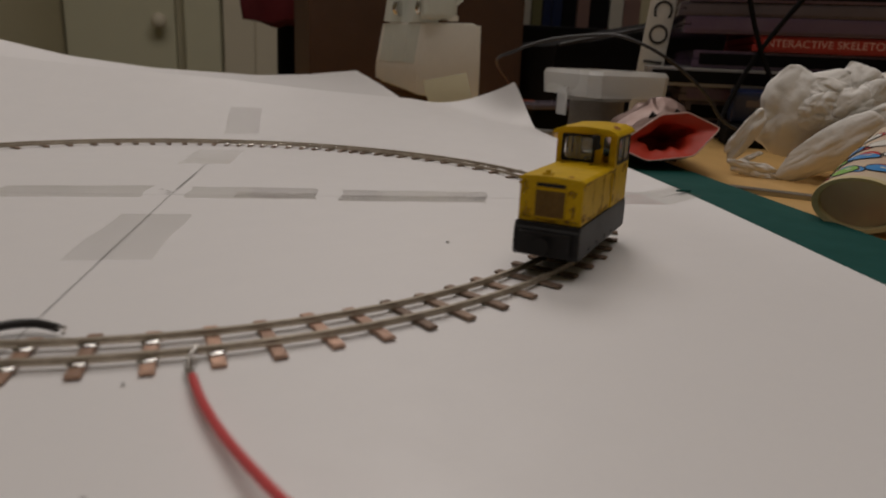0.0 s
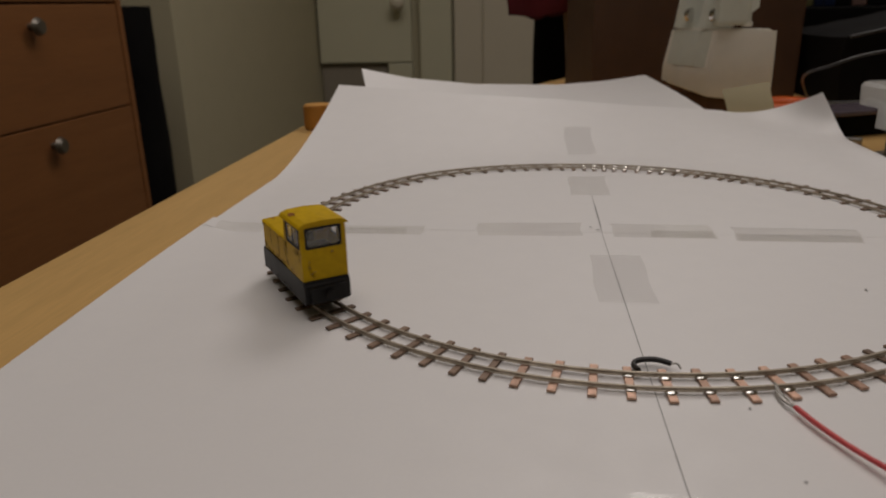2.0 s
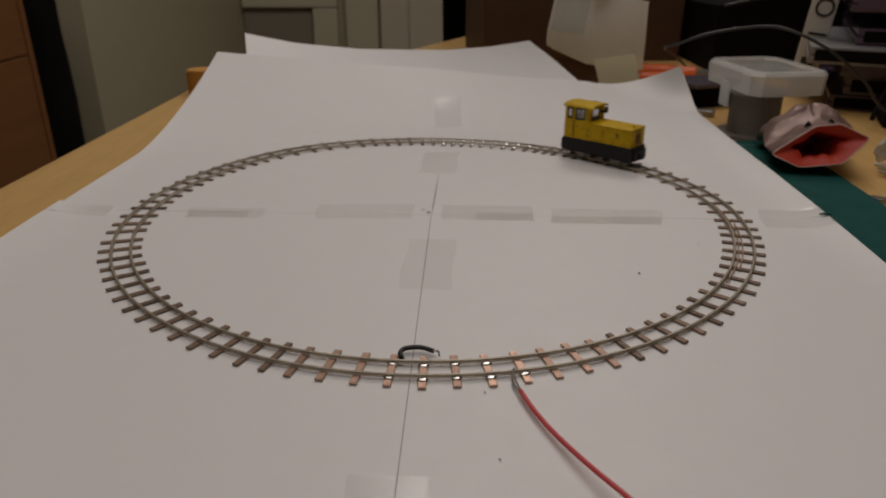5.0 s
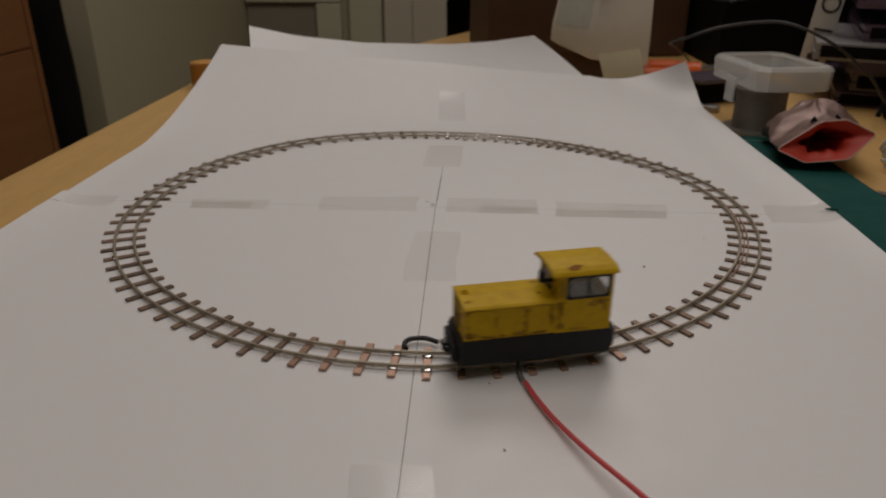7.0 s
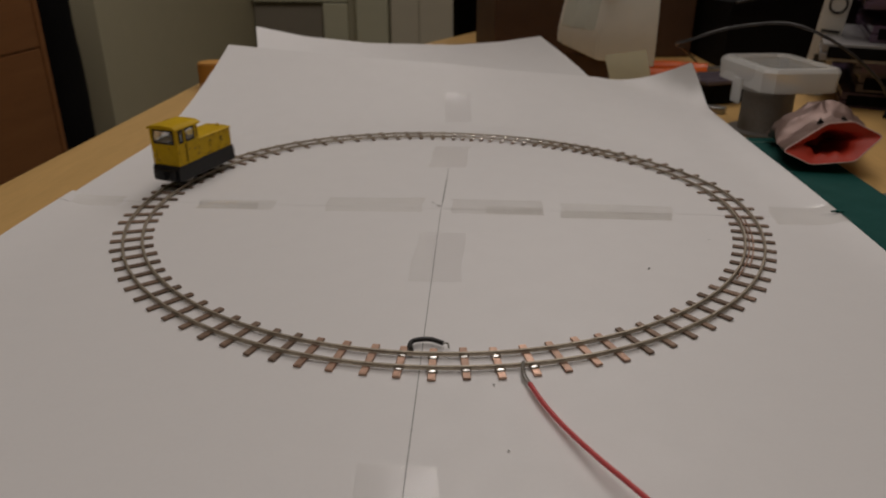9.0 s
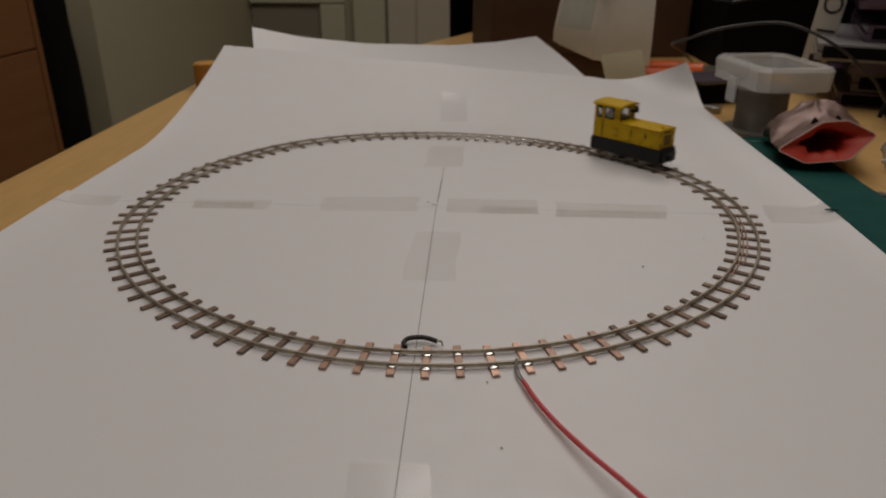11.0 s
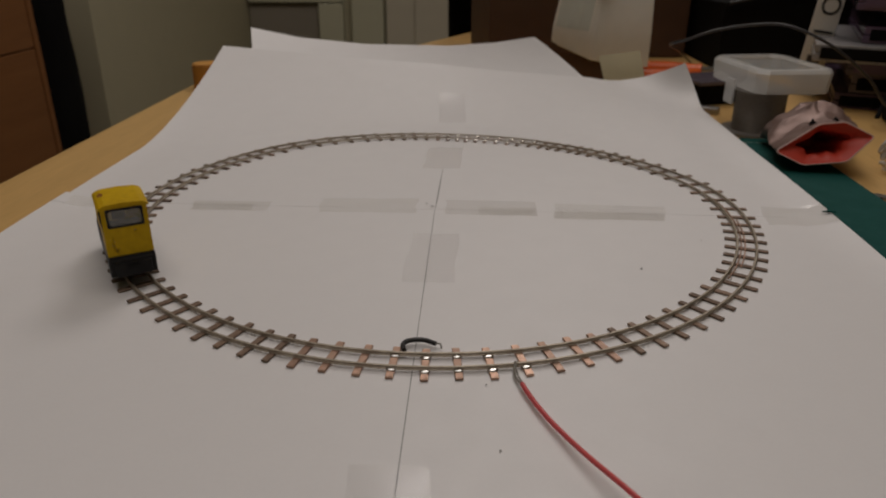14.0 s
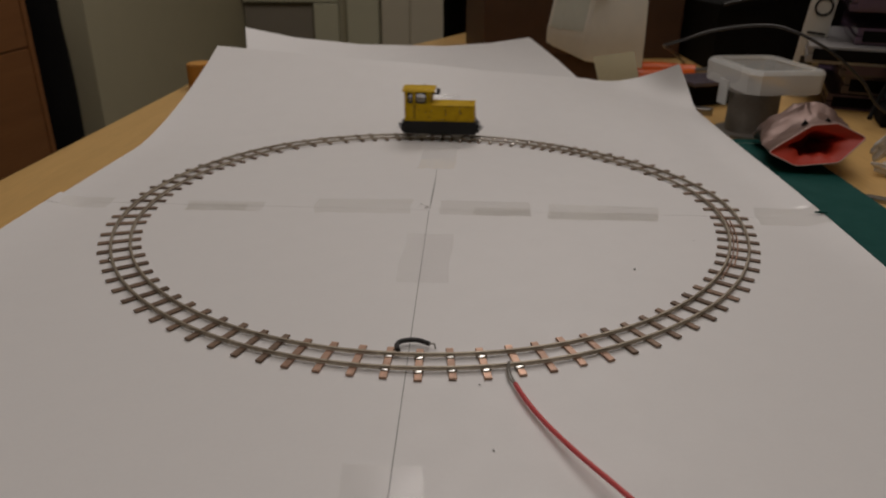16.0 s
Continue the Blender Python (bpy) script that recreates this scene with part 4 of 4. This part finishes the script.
def plastic_bag():
    """A crumpled bunch of thin film: cupped, creased leaves round a puffed core."""
    right, front = Vector((0.78, -0.63, 0)), Vector((-0.63, -0.78, 0))
    base = Vector((0.247, 0.046, DESK_Z))

    def at(a, f, h):
        return base + 0.001 * (right * a + front * f) + Vector((0, 0, 0.001 * max(h, 0.4)))
    def crumple(p):
        """Flat facets parted by sharp valleys."""
        d = noise.voronoi(p)[0]
        return min(d[1] - d[0], 0.45) / 0.45
    bag = thing("plastic_bag", "crumpled white thin plastic bag on the desk", "plastic bag")

    def leaf(centre, length, width, tilt, cup, crease=0.7, fold=0.0, seed=0, square=0.25):
        """centre in mm along, towards the viewer and up; half length and half width; tilt from level."""
        n = 30
        bm = bmesh.new()
        ct, st = math.cos(radians(tilt)), math.sin(radians(tilt))
        grid = []
        for i in range(n + 1):
            row = []
            for j in range(n + 1):
                x, y = 2 * i / n - 1, 2 * j / n - 1
                q = max(abs(x), abs(y)) / max(math.hypot(x, y), 1e-6)
                q = q * (1 - square) + square
                x, y = x * q, y * q
                r = min(math.hypot(x, y), 1.0)
                ang = math.atan2(y, x)
                edge = 1 + 0.26 * noise.noise(Vector((math.cos(ang) * 1.3, math.sin(ang) * 1.3, seed * 3.3))) + 0.035 * noise.noise(Vector((math.cos(ang) * 6, math.sin(ang) * 6, seed)))
                u, v = x * length * edge, y * width * edge
                out = cup * (1 - r * r) ** 0.8
                fan = Vector((x * 1.0, y * (1.9 - 0.5 * x), seed * 5.1))
                out += crease * 1.4 * noise.noise(fan * 0.9) - 0.5 * crease * max(0.0, 0.35 - abs(noise.noise(Vector((x * 1.6, y * 2.0, seed * 2.2))))) / 0.35
                out += (0.35 + 0.35 * crease) * (crumple(Vector((x * 1.5 + 0.5 * y, y * 1.7, seed * 4.7))) - 0.5)
                out += fold * y * y * (1 if y > 0 else -0.4)
                out += 0.12 * crease * noise.noise(Vector((x * 9, y * 9, seed)))
                row.append(bm.verts.new(at(centre[0] + u * ct - v * st, centre[1] + out, centre[2] + u * st + v * ct)))
            grid.append(row)
        for i in range(n):
            for j in range(n):
                bm.faces.new((grid[i][j], grid[i + 1][j], grid[i + 1][j + 1], grid[i][j + 1]))
        o = part("fold", bm, TISSUE, bag, "", True)
        o.modifiers.new("skin", "SOLIDIFY").thickness = 0.00025
    # puffed core
    for k, (c, size) in enumerate((((6, -10, 20), (25, 10, 18)), ((34, -10, 24), (18, 10, 16)))):
        bm = bmesh.new()
        bmesh.ops.create_icosphere(bm, subdivisions=5, radius=1)
        for v in bm.verts:
            d = v.co.normalized()
            r = 0.82 + 0.3 * noise.noise(d * 1.7 + Vector((k, k, 0))) + 0.1 * crumple(d * 1.9 + Vector((k * 3, 0, 0))) - 0.1 * abs(noise.noise(d * 5))
            v.co = at(c[0] + d.x * size[0] * r, c[1] - d.y * size[1] * r, c[2] + d.z * size[2] * r)
        part("core", bm, TISSUE, bag, "", True)
    leaf((-12, 3, 26), 18.5, 15.5, 62, 6.5, 2.0, 0, 1)
    leaf((-3, 0, 36), 13, 9, 8, 6, 0.8, 0, 9)
    leaf((9, -3, 38), 9.5, 8.5, 70, 6, 0.8, 0, 2)
    leaf((21, -5, 36), 9, 8, 60, 5, 0.8, 0, 3)
    leaf((-3, 8, 28), 10, 7, 15, 4, 1.4, 0.8, 4)
    leaf((7, 7, 29), 10, 7, 48, 4, 0.9, 0.8, 7)
    leaf((-1, 5, 35), 9, 5.5, -12, 4, 0.8, 0.5, 8)
    leaf((13, 4, 33), 9, 6, 66, 4, 0.8, 0.5, 12)
    leaf((4, 15, 14.5), 21, 7.8, 37, 4.5, 0.8, 1.2, 14, 0.15)
    leaf((22, 11, 27), 13, 6.5, 28, 3.5, 0.8, 1.0, 15)
    leaf((12, 8, 20), 16, 9, 35, 3, 0.7, 0, 16)
    # loose strips at the side
    leaf((-29, 8, 15.5), 12.5, 4.2, 60, 1.6, 0.9, 1.0, 17, 0.1)
    leaf((-23, 15, 3.0), 11, 3.4, -6, 1.4, 0.8, 0.8, 18, 0.0)
    leaf((-25.5, 13, 7.5), 5.5, 1.2, 32, 0.3, 0.2, 0, 19)


def sweet_tube():
    m = pose(0.1874, -0.0458, DESK_Z + 0.0082) @ pose(0, 0, 0, 0, 0, -51.6) @ pose(0, 0, 0, -80.5, 0, 0)
    squash = 1.5
    t = thing("snack_tube", "squashed printed cardboard snack tube lying against the bag", "snack tube", m)
    r, ln = 0.0080, 0.07
    bm = bmesh.new()
    prof = [(r * 0.84, 0.0062), (r * 0.87, 0.0004), (r, 0.0), (r * 1.01, 0.0008), (r * 1.01, 0.0022), (r * 0.985, 0.0026)]
    rings = [[bm.verts.new((squash * q * math.cos(a), q * math.sin(a), z)) for a in (2 * math.pi * k / 48 for k in range(48))] for q, z in prof]
    for a, b in zip(rings, rings[1:]):
        for k in range(48):
            bm.faces.new((a[k], a[(k + 1) % 48], b[(k + 1) % 48], b[k]))
    bm.faces.new(rings[0])
    part("base_end", bm, CREAM, t, "recessed cream metal end", True)
    part("body", cylinder(r * 0.985, ln, Matrix.Diagonal((squash, 1, 1, 1)) @ pose(0, 0, 0.0026 + ln / 2), 48), TUBEPINK, t, "pink and cream printed wrapper", True)
    rng = random.Random(12)

    def print_on(a0, z0, w, h, lean, q0, material):
        bm = bmesh.new()
        vs = []
        for k in range(18):
            c = 2 * math.pi * k / 18
            da, dz = w * math.cos(c), h * math.sin(c)
            a = radians(a0 + da + lean * dz / h * w * 0.6)
            vs.append(bm.verts.new((squash * r * q0 * math.cos(a), r * q0 * math.sin(a), max(z0 + dz * 0.6, 0.0028))))
        c = bm.verts.new((squash * r * (q0 + 0.004) * math.cos(radians(a0)), r * (q0 + 0.004) * math.sin(radians(a0)), z0))
        for k in range(18):
            bm.faces.new((c, vs[k], vs[(k + 1) % 18]))
        part("printed_shape", bm, material, t)
    for i in range(70):
        a0, z0 = (i * 137.5) % 360, 0.006 + (i * 0.0273) % 0.062
        w, h, lean = rng.uniform(14, 23), rng.uniform(0.0046, 0.0074), rng.uniform(-1, 1)
        q0 = 0.988 + 0.0006 * i
        print_on(a0, z0, w * 1.12, h * 1.12, lean, q0, INK)
        print_on(a0, z0, w, h, lean, q0 + 0.0012, (TUBERED, TUBEGREEN, TUBEBLUE, TUBERED, WHITECARD)[i % 5])
        print_on(a0 + w * 0.3, z0 + h * 0.15, w * 0.25, h * 0.2, lean, q0 + 0.0052, WHITECARD)


def small_tools():
    t = thing("craft_blade", "flat grey steel craft blade lying on the desk", "blade", pose(0.2025, 0.009, DESK_Z, 0, 0, -42))
    part("blade", prism([(-0.016, -0.0024), (0.012, -0.0024), (0.018, 0.0006), (0.012, 0.0026), (-0.016, 0.0026), (-0.0175, 0)], "z", 0.0, 0.0018, bevel=0.0003), STEEL, t)
    t = thing("pliers", "orange-handled tool lying behind the paper", "hand tool", pose(0.174, 0.286, DESK_Z + 0.0070, 0, 0, 4))
    part("handle", tube([(-0.026, 0.004, 0), (-0.012, 0.007, 0.001), (0.004, 0.006, 0.001), (0.02, 0.002, 0), (0.028, -0.002, 0)], 0.0068, 12), ORANGE, t, "orange plastic grip", True)
    part("handle", tube([(-0.026, -0.006, 0), (-0.010, -0.010, 0.0), (0.008, -0.009, 0), (0.024, -0.005, 0)], 0.0048, 12), ORANGE, t, "orange plastic grip", True)
    part("jaw", box((0.026, -0.006, -0.003), (0.055, 0.004, 0.004), 0.001), STEEL, t)
    # cream note leaning on the white dispenser
    tagged(part("paper_note", sheet(lambda u, v: (0.1170 + 0.024 * u - 0.006 * v, 0.224 - 0.016 * u + 0.012 * v, DESK_Z + 0.002 + 0.025 * v + 0.004 * u * v + 0.0022 * u), 8, 8, 0.0006), NOTE), "small cream paper note standing tilted behind the paper", "note")
    t = thing("wooden_peg", "short round orange-brown wooden peg at the desk edge", "peg", pose(-0.1685, 0.255, DESK_Z))
    part("body", cylinder(0.011, 0.0175, pose(0, 0, 0.00875), 28, bevel=0.001), PEG, t, "", True)
    # flat dark odds and ends by the reel
    t = thing("black_holder", "small black plastic holder lying behind the reel", "holder", pose(0.188, 0.222, DESK_Z, 0, 0, 20))
    part("body", box((-0.02, -0.016, 0), (0.022, 0.016, 0.014), 0.003), DARK, t)
    part("plate", box((-0.026, -0.020, 0.014), (0.024, 0.012, 0.017), 0.001), PURPLEGREY, t)
    t = thing("metal_clip", "small grey steel part lying on the desk", "clip", pose(0.168, 0.184, DESK_Z, 0, 0, -30))
    part("body", box((-0.010, -0.004, 0), (0.012, 0.004, 0.004), 0.001), STEEL, t)


def tape_dispenser():
    t = thing("tape_dispenser", "aged white plastic desk dispenser with a pale hinged arm", "dispenser", pose(0.117, 0.293, DESK_Z))
    a, b = Vector((0.157 - 0.117, 0.271 - 0.293)), Vector((0.09 - 0.117, 0.327 - 0.293))
    u = lambda p, q: (a.x * p + b.x * q, a.y * p + b.y * q)
    bm = bmesh.new()
    lower = [(*u(0, 0), 0.0140), (*u(1, 0), 0.0120), (*u(1, 1), 0.0150), (*u(0, 1), 0.0236)]
    mid = [(*u(0, 0), 0.0338), (*u(1, 0), 0.0338), (*u(1, 1), 0.0350), (*u(0, 1), 0.0350)]
    top = [(*u(0.10, 0.03), 0.0640), (*u(1, 0.02), 0.0640), (*u(1, 0.95), 0.0640), (*u(0.10, 0.97), 0.0640)]
    rings = [[bm.verts.new(p) for p in ps] for ps in (lower, mid, top)]
    for r, s in zip(rings, rings[1:]):
        for k in range(4):
            bm.faces.new((r[k], r[(k + 1) % 4], s[(k + 1) % 4], s[k]))
    bm.faces.new(rings[0])
    bm.faces.new(rings[-1])
    bmesh.ops.bevel(bm, geom=bm.edges[:], offset=0.0014, segments=2, affect="EDGES")
    part("body", bm, WHITEPLASTIC, t)
    # inset dark brown block filling the space between desk and body
    foot = [u(0.12, 0.12), u(0.94, 0.06), u(0.94, 0.9), u(0.12, 0.9)]
    part("foot", prism(foot, "z", 0.0, 0.0165), BROWN, t, "dark brown block under the body")
    # pale green plate with two ribs on the sloping end
    for q0, q1, deep in ((0.10, 0.88, 0.0004), (0.30, 0.40, 0.0016), (0.62, 0.72, 0.0016)):
        bm = bmesh.new()
        out = Vector((-a.normalized().x, -a.normalized().y, 0.15)) * deep
        ring = [Vector((*u(0.006, q0), 0.0362)), Vector((*u(0.006, q1), 0.0372)), Vector((*u(0.092, q1), 0.0620)), Vector((*u(0.092, q0), 0.0620))]
        r0, r1 = [bm.verts.new(p - out * 0.5) for p in ring], [bm.verts.new(p + out) for p in ring]
        bm.faces.new(r0)
        bm.faces.new(r1)
        for k in range(4):
            bm.faces.new((r0[k], r0[(k + 1) % 4], r1[(k + 1) % 4], r1[k]))
        part("end_plate" if deep < 0.001 else "rib", bm, GREYPLASTIC, t, "pale green plastic")
    for q in (0.22, 0.72):
        p = Vector(u(0.13, q))
        bm = bmesh.new()
        prof = [(-0.006, 0.064), (0.012, 0.064), (0.030, 0.078), (0.030, 0.13), (0.004, 0.13), (-0.004, 0.078)]
        d = a.normalized()
        n = b.normalized()
        r0 = [bm.verts.new((p.x + d.x * s - n.x * 0.003, p.y + d.y * s - n.y * 0.003, z)) for s, z in prof]
        r1 = [bm.verts.new((p.x + d.x * s + n.x * 0.003, p.y + d.y * s + n.y * 0.003, z)) for s, z in prof]
        bm.faces.new(r0)
        bm.faces.new(r1)
        for k in range(6):
            bm.faces.new((r0[k], r0[(k + 1) % 6], r1[(k + 1) % 6], r1[k]))
        part("bracket", bm, GREYPLASTIC, t, "pale green hinge bracket")
        bm = cylinder(0.0055, 0.004, pose(p.x - n.x * 0.004, p.y - n.y * 0.004, 0.073) @ n.to_3d().to_track_quat("Z", "Y").to_matrix().to_4x4(), 18, bevel=0.0008)
        part("pivot", bm, CHROME, t, "round metal pivot", True)
    e = Vector(u(0.7, 0.5))
    part("arm", box((e.x - 0.014, e.y - 0.012, 0.066), (e.x + 0.010, e.y + 0.014, 0.14), 0.003), GREYPLASTIC, t, "pale green upright arm")
    e2 = Vector(u(0.62, 0.1))
    part("button", cylinder(0.004, 0.004, pose(e2.x, e2.y + 0.004, 0.067), 14, bevel=0.0006), WHITEPLASTIC, t, "", True)


def back_of_desk():
    t = thing("brown_box", "tall dark brown board box standing at the back of the desk", "box", pose(0.0, 0, DESK_Z))
    part("body", prism([(0.044, 0.387), (0.227, 0.406), (0.215, 0.52), (0.032, 0.50)], "z", 0, 0.30, bevel=0.002), BROWN, t)
    part("lid", prism([(0.042, 0.3855), (0.229, 0.4045), (0.217, 0.522), (0.030, 0.502)], "z", 0.301, 0.33, bevel=0.002), BROWN, t)
    # black bag with a slanting flap beside it
    t = thing("black_bag", "black bag with a grey piped edge behind the boxes", "bag", pose(0, 0, DESK_Z))
    bm = prism([(0.235, 0.0), (0.52, 0.0), (0.52, 0.098), (0.40, 0.086), (0.30, 0.066), (0.235, 0.052)], "y", 0.34, 0.47)
    bmesh.ops.subdivide_edges(bm, edges=bm.edges, cuts=3, use_grid_fill=True)
    part("body", lumps(bm, 0.05, 0.004, 3), DARK, t, "", True)
    part("piping", tube([(0.236, 0.338, 0.054), (0.30, 0.336, 0.068), (0.40, 0.337, 0.088), (0.52, 0.338, 0.100)], 0.0014), CABLE, t, "grey piped seam", True)
    x = 0.262
    for w, h, mt, lab in ((0.014, 0.11, BOOKWHITE, "white"), (0.012, 0.10, BOOKOLIVE, "olive green"), (0.010, 0.115, BLUE, "dark blue"), (0.012, 0.112, BLUE, "blue"), (0.016, 0.12, DARK, "black"),
                          (0.015, 0.10, BOOKPINK, "dusky pink"), (0.022, 0.115, DARK, "black"), (0.016, 0.105, BOOKWHITE, "white"), (0.02, 0.12, BOOKPINK, "dusky brown")):
        b = thing("book", lab + " book standing upright behind the black bag", "book", pose(x, 0.54, 0.072), "books at the back")
        part("cover", box((0, 0, 0), (w - 0.001, 0.07, h), 0.001), mt, b)
        x += w
    tagged(part("back_shelf", box((0.235, 0.50, DESK_Z), (0.60, 0.615, 0.0715), 0.002), DARK), "black low shelf carrying upright books", "shelf")
    # leaning white box with black letters on its narrow side
    t = thing("white_carton", "white card carton with large black letters, leaning", "carton", pose(0.2525, 0.243, DESK_Z, 0, 0, -27) @ pose(0, 0, 0, 0, 5.5, 0))
    part("body", box((0, 0, 0), (0.0165, 0.008, 0.15), 0.0008), WHITECARD, t)
    for ch, z in (("I", 0.045), ("O", 0.0625), ("C", 0.0785)):
        lettering(ch, 0.017, INK, t, pose(0.0085, -0.0003, z, 90, 0, 0) @ pose(0, 0, 0, 0, 0, -90))
    bm = box((0.004, -0.0006, 0.024), (0.0125, 0.0, 0.029))
    part("printed_bar", bm, INK, t)


def case_stack():
    rng = random.Random(21)
    z = DESK_Z
    specs = [(0.010, PURPLE, "dark plum"), (0.012, PURPLEGREY, "smoky grey"), (0.009, PURPLEGREY, "dark grey"), (0.011, CASEPALE, "pale clear"), (0.0105, PURPLE, "dark plum"), (0.0095, REDSPINE, "red"),
             (0.010, PURPLE, "dark plum"), (0.008, PURPLEGREY, "smoky grey"), (0.010, PURPLE, "dark plum"), (0.009, WINE, "wine red"), (0.010, PURPLE, "plum"), (0.011, PURPLEGREY, "grey")]
    for i, (h, mt, lab) in enumerate(specs):
        x0 = 0.262 + rng.uniform(0, 0.012) if mt is not REDSPINE else 0.306
        dy = rng.uniform(-0.003, 0.003)
        if mt is CASEPALE:      # one case sticks out of the stack
            x0, dy = 0.246, -0.014
        c = thing("disc_case", lab + " flat plastic disc case in a stack", "disc case", pose(0.259, 0.200, z, 0, 0, -24) @ pose(x0 - 0.262, dy, 0, 0, 0, rng.uniform(-1.2, 1.2)), "stacked disc cases")
        part("tray", box((0, 0, 0), (0.19, 0.13, h * 0.46), 0.0008), mt, c)
        part("lid", box((0.0005, 0.0004, h * 0.5), (0.1895, 0.13, h - 0.0003), 0.0008), mt, c)
        part("spine_insert", box((0.004, -0.0006, h * 0.18), (0.186, 0.0004, h * 0.82), 0.0002), rng.choice((PURPLEGREY, DARK, PURPLE, DARK)) if mt is not REDSPINE and mt is not WINE else mt, c)
        if mt is REDSPINE:
            lettering("INTERACTIVE SKELETON", 0.0060, LETTER, c, pose(0.0410, -0.0009, h * 0.5, 90, 0, 0) @ Matrix.Diagonal((1.05, 1, 1, 1)))
        z += h
    t = thing("blue_adapter", "small dark blue plastic adapter on the desk", "adapter", pose(0.276, 0.158, DESK_Z + 0.012, 8, 0, -22))
    part("body", box((0, 0, 0), (0.024, 0.014, 0.018), 0.002), BLUE, t)
    part("label", box((0.007, -0.0004, 0.010), (0.016, 0.0, 0.0135)), PURPLEGREY, t)
    t = thing("adapter_tray", "black plastic tray under the blue adapter", "tray", pose(0.268, 0.146, DESK_Z, 0, 0, -22))
    part("body", box((0, 0, 0), (0.042, 0.030, 0.0118), 0.003), DARK, t)
    # cords
    t = thing("grey_cable", "thin dark grey cable arching over the desk", "cable")
    part("cord", tube([(0.210, 0.336, 0.004), (0.176, 0.268, 0.024), (0.1455, 0.190, 0.0385), (0.150, 0.173, 0.0440), (0.167, 0.168, 0.0505), (0.193, 0.164, 0.0543), (0.206, 0.152, 0.053), (0.226, 0.143, 0.043), (0.246, 0.138, 0.027), (0.262, 0.135, 0.010), (0.30, 0.125, DESK_Z + 0.0015)], 0.0009), CABLE, t, "", True)
    t = thing("crossed_cables", "two thin black cords hanging crossed over the stack", "cord")
    part("cord", tube([(0.258, 0.142, 0.004), (0.270, 0.152, 0.022), (0.290, 0.160, 0.050), (0.316, 0.158, 0.085), (0.35, 0.15, 0.125), (0.40, 0.22, 0.135)], 0.0014), DARK, t, "", True)
    part("cord", tube([(0.302, 0.140, 0.008), (0.297, 0.150, 0.028), (0.288, 0.158, 0.052), (0.279, 0.164, 0.085), (0.278, 0.172, 0.122), (0.30, 0.23, 0.128)], 0.0014), DARK, t, "", True)


def behind():
    hung_cloth("dark_coat", "black coat hanging between the chest and the wall", DARK, (-0.655, 0.80, -0.74), (-0.566, 0.90, 0.085), 2, 0.008)
    hung_cloth("black_coat", "black clothes hanging beyond the desk", DARK, (0.012, 0.665, -0.74), (0.30, 0.76, 0.40), 5, 0.006)
    hung_cloth("red_jacket", "dark red jacket hanging over black clothes", REDCLOTH, (-0.022, 0.615, 0.068), (0.052, 0.668, 0.40), 9, 0.012, 0.05)
    t = thing("wooden_stick", "pale wooden stick leaning beyond the desk", "stick")
    part("shaft", tube([(0.075, 0.66, -0.73), (0.066, 0.655, -0.3), (0.052, 0.65, 0.02), (0.040, 0.64, 0.10)], 0.006), STICK, t, "", True)


def loco_pose(a):
    r = R_MID + bend(a)
    return pose(r * math.cos(radians(a)), r * math.sin(radians(a)), 0.0, 0, 0, a - 90 - skew(a))


# clockwise travel round the circle: seconds and degrees
LOCO = [(0, -37.4), (0.5, -64), (1, -91.6), (1.5, -118), (2, -146.6), (2.5, -174.2), (3, -201.6), (3.5, -229), (4, -260.5), (6.5, -407.8), (7, -438.7), (7.5, -466.9),
        (8, -498.1), (8.5, -526), (9, -557), (11.5, -719.0), (12, -752), (12.5, -780.3), (13, -810.2), (13.5, -840.8), (14, -871), (14.5, -900.3), (15, -931.5), (15.5, -961.5),
        (16, -992)]


def motions():
    ts, av = [r[0] for r in LOCO], [r[1] for r in LOCO]
    d = [(av[min(i + 1, len(ts) - 1)] - av[max(i - 1, 0)]) / (ts[min(i + 1, len(ts) - 1)] - ts[max(i - 1, 0)]) for i in range(len(ts))]
    rows = []
    for k in range(161):
        t = k / 10
        i = min(max(j for j in range(len(ts)) if ts[j] <= t + 1e-9), len(ts) - 2)
        h = ts[i + 1] - ts[i]
        s = (t - ts[i]) / h
        a = (av[i] * (2 * s ** 3 - 3 * s * s + 1) + av[i + 1] * (3 * s * s - 2 * s ** 3) + d[i] * h * (s ** 3 - 2 * s * s + s) + d[i + 1] * h * (s ** 3 - s * s))
        rows.append((t, loco_pose(a)))
    walk(loco, rows)


room()
desk()
chest_of_drawers()
behind()
cutting_mat()
paper_sheets()
tapes()
back_of_desk()
tape_dispenser()
case_stack()
spool_and_tub()
foil_bag()
plastic_bag()
sweet_tube()
small_tools()
loco = locomotive()
track()
motions()
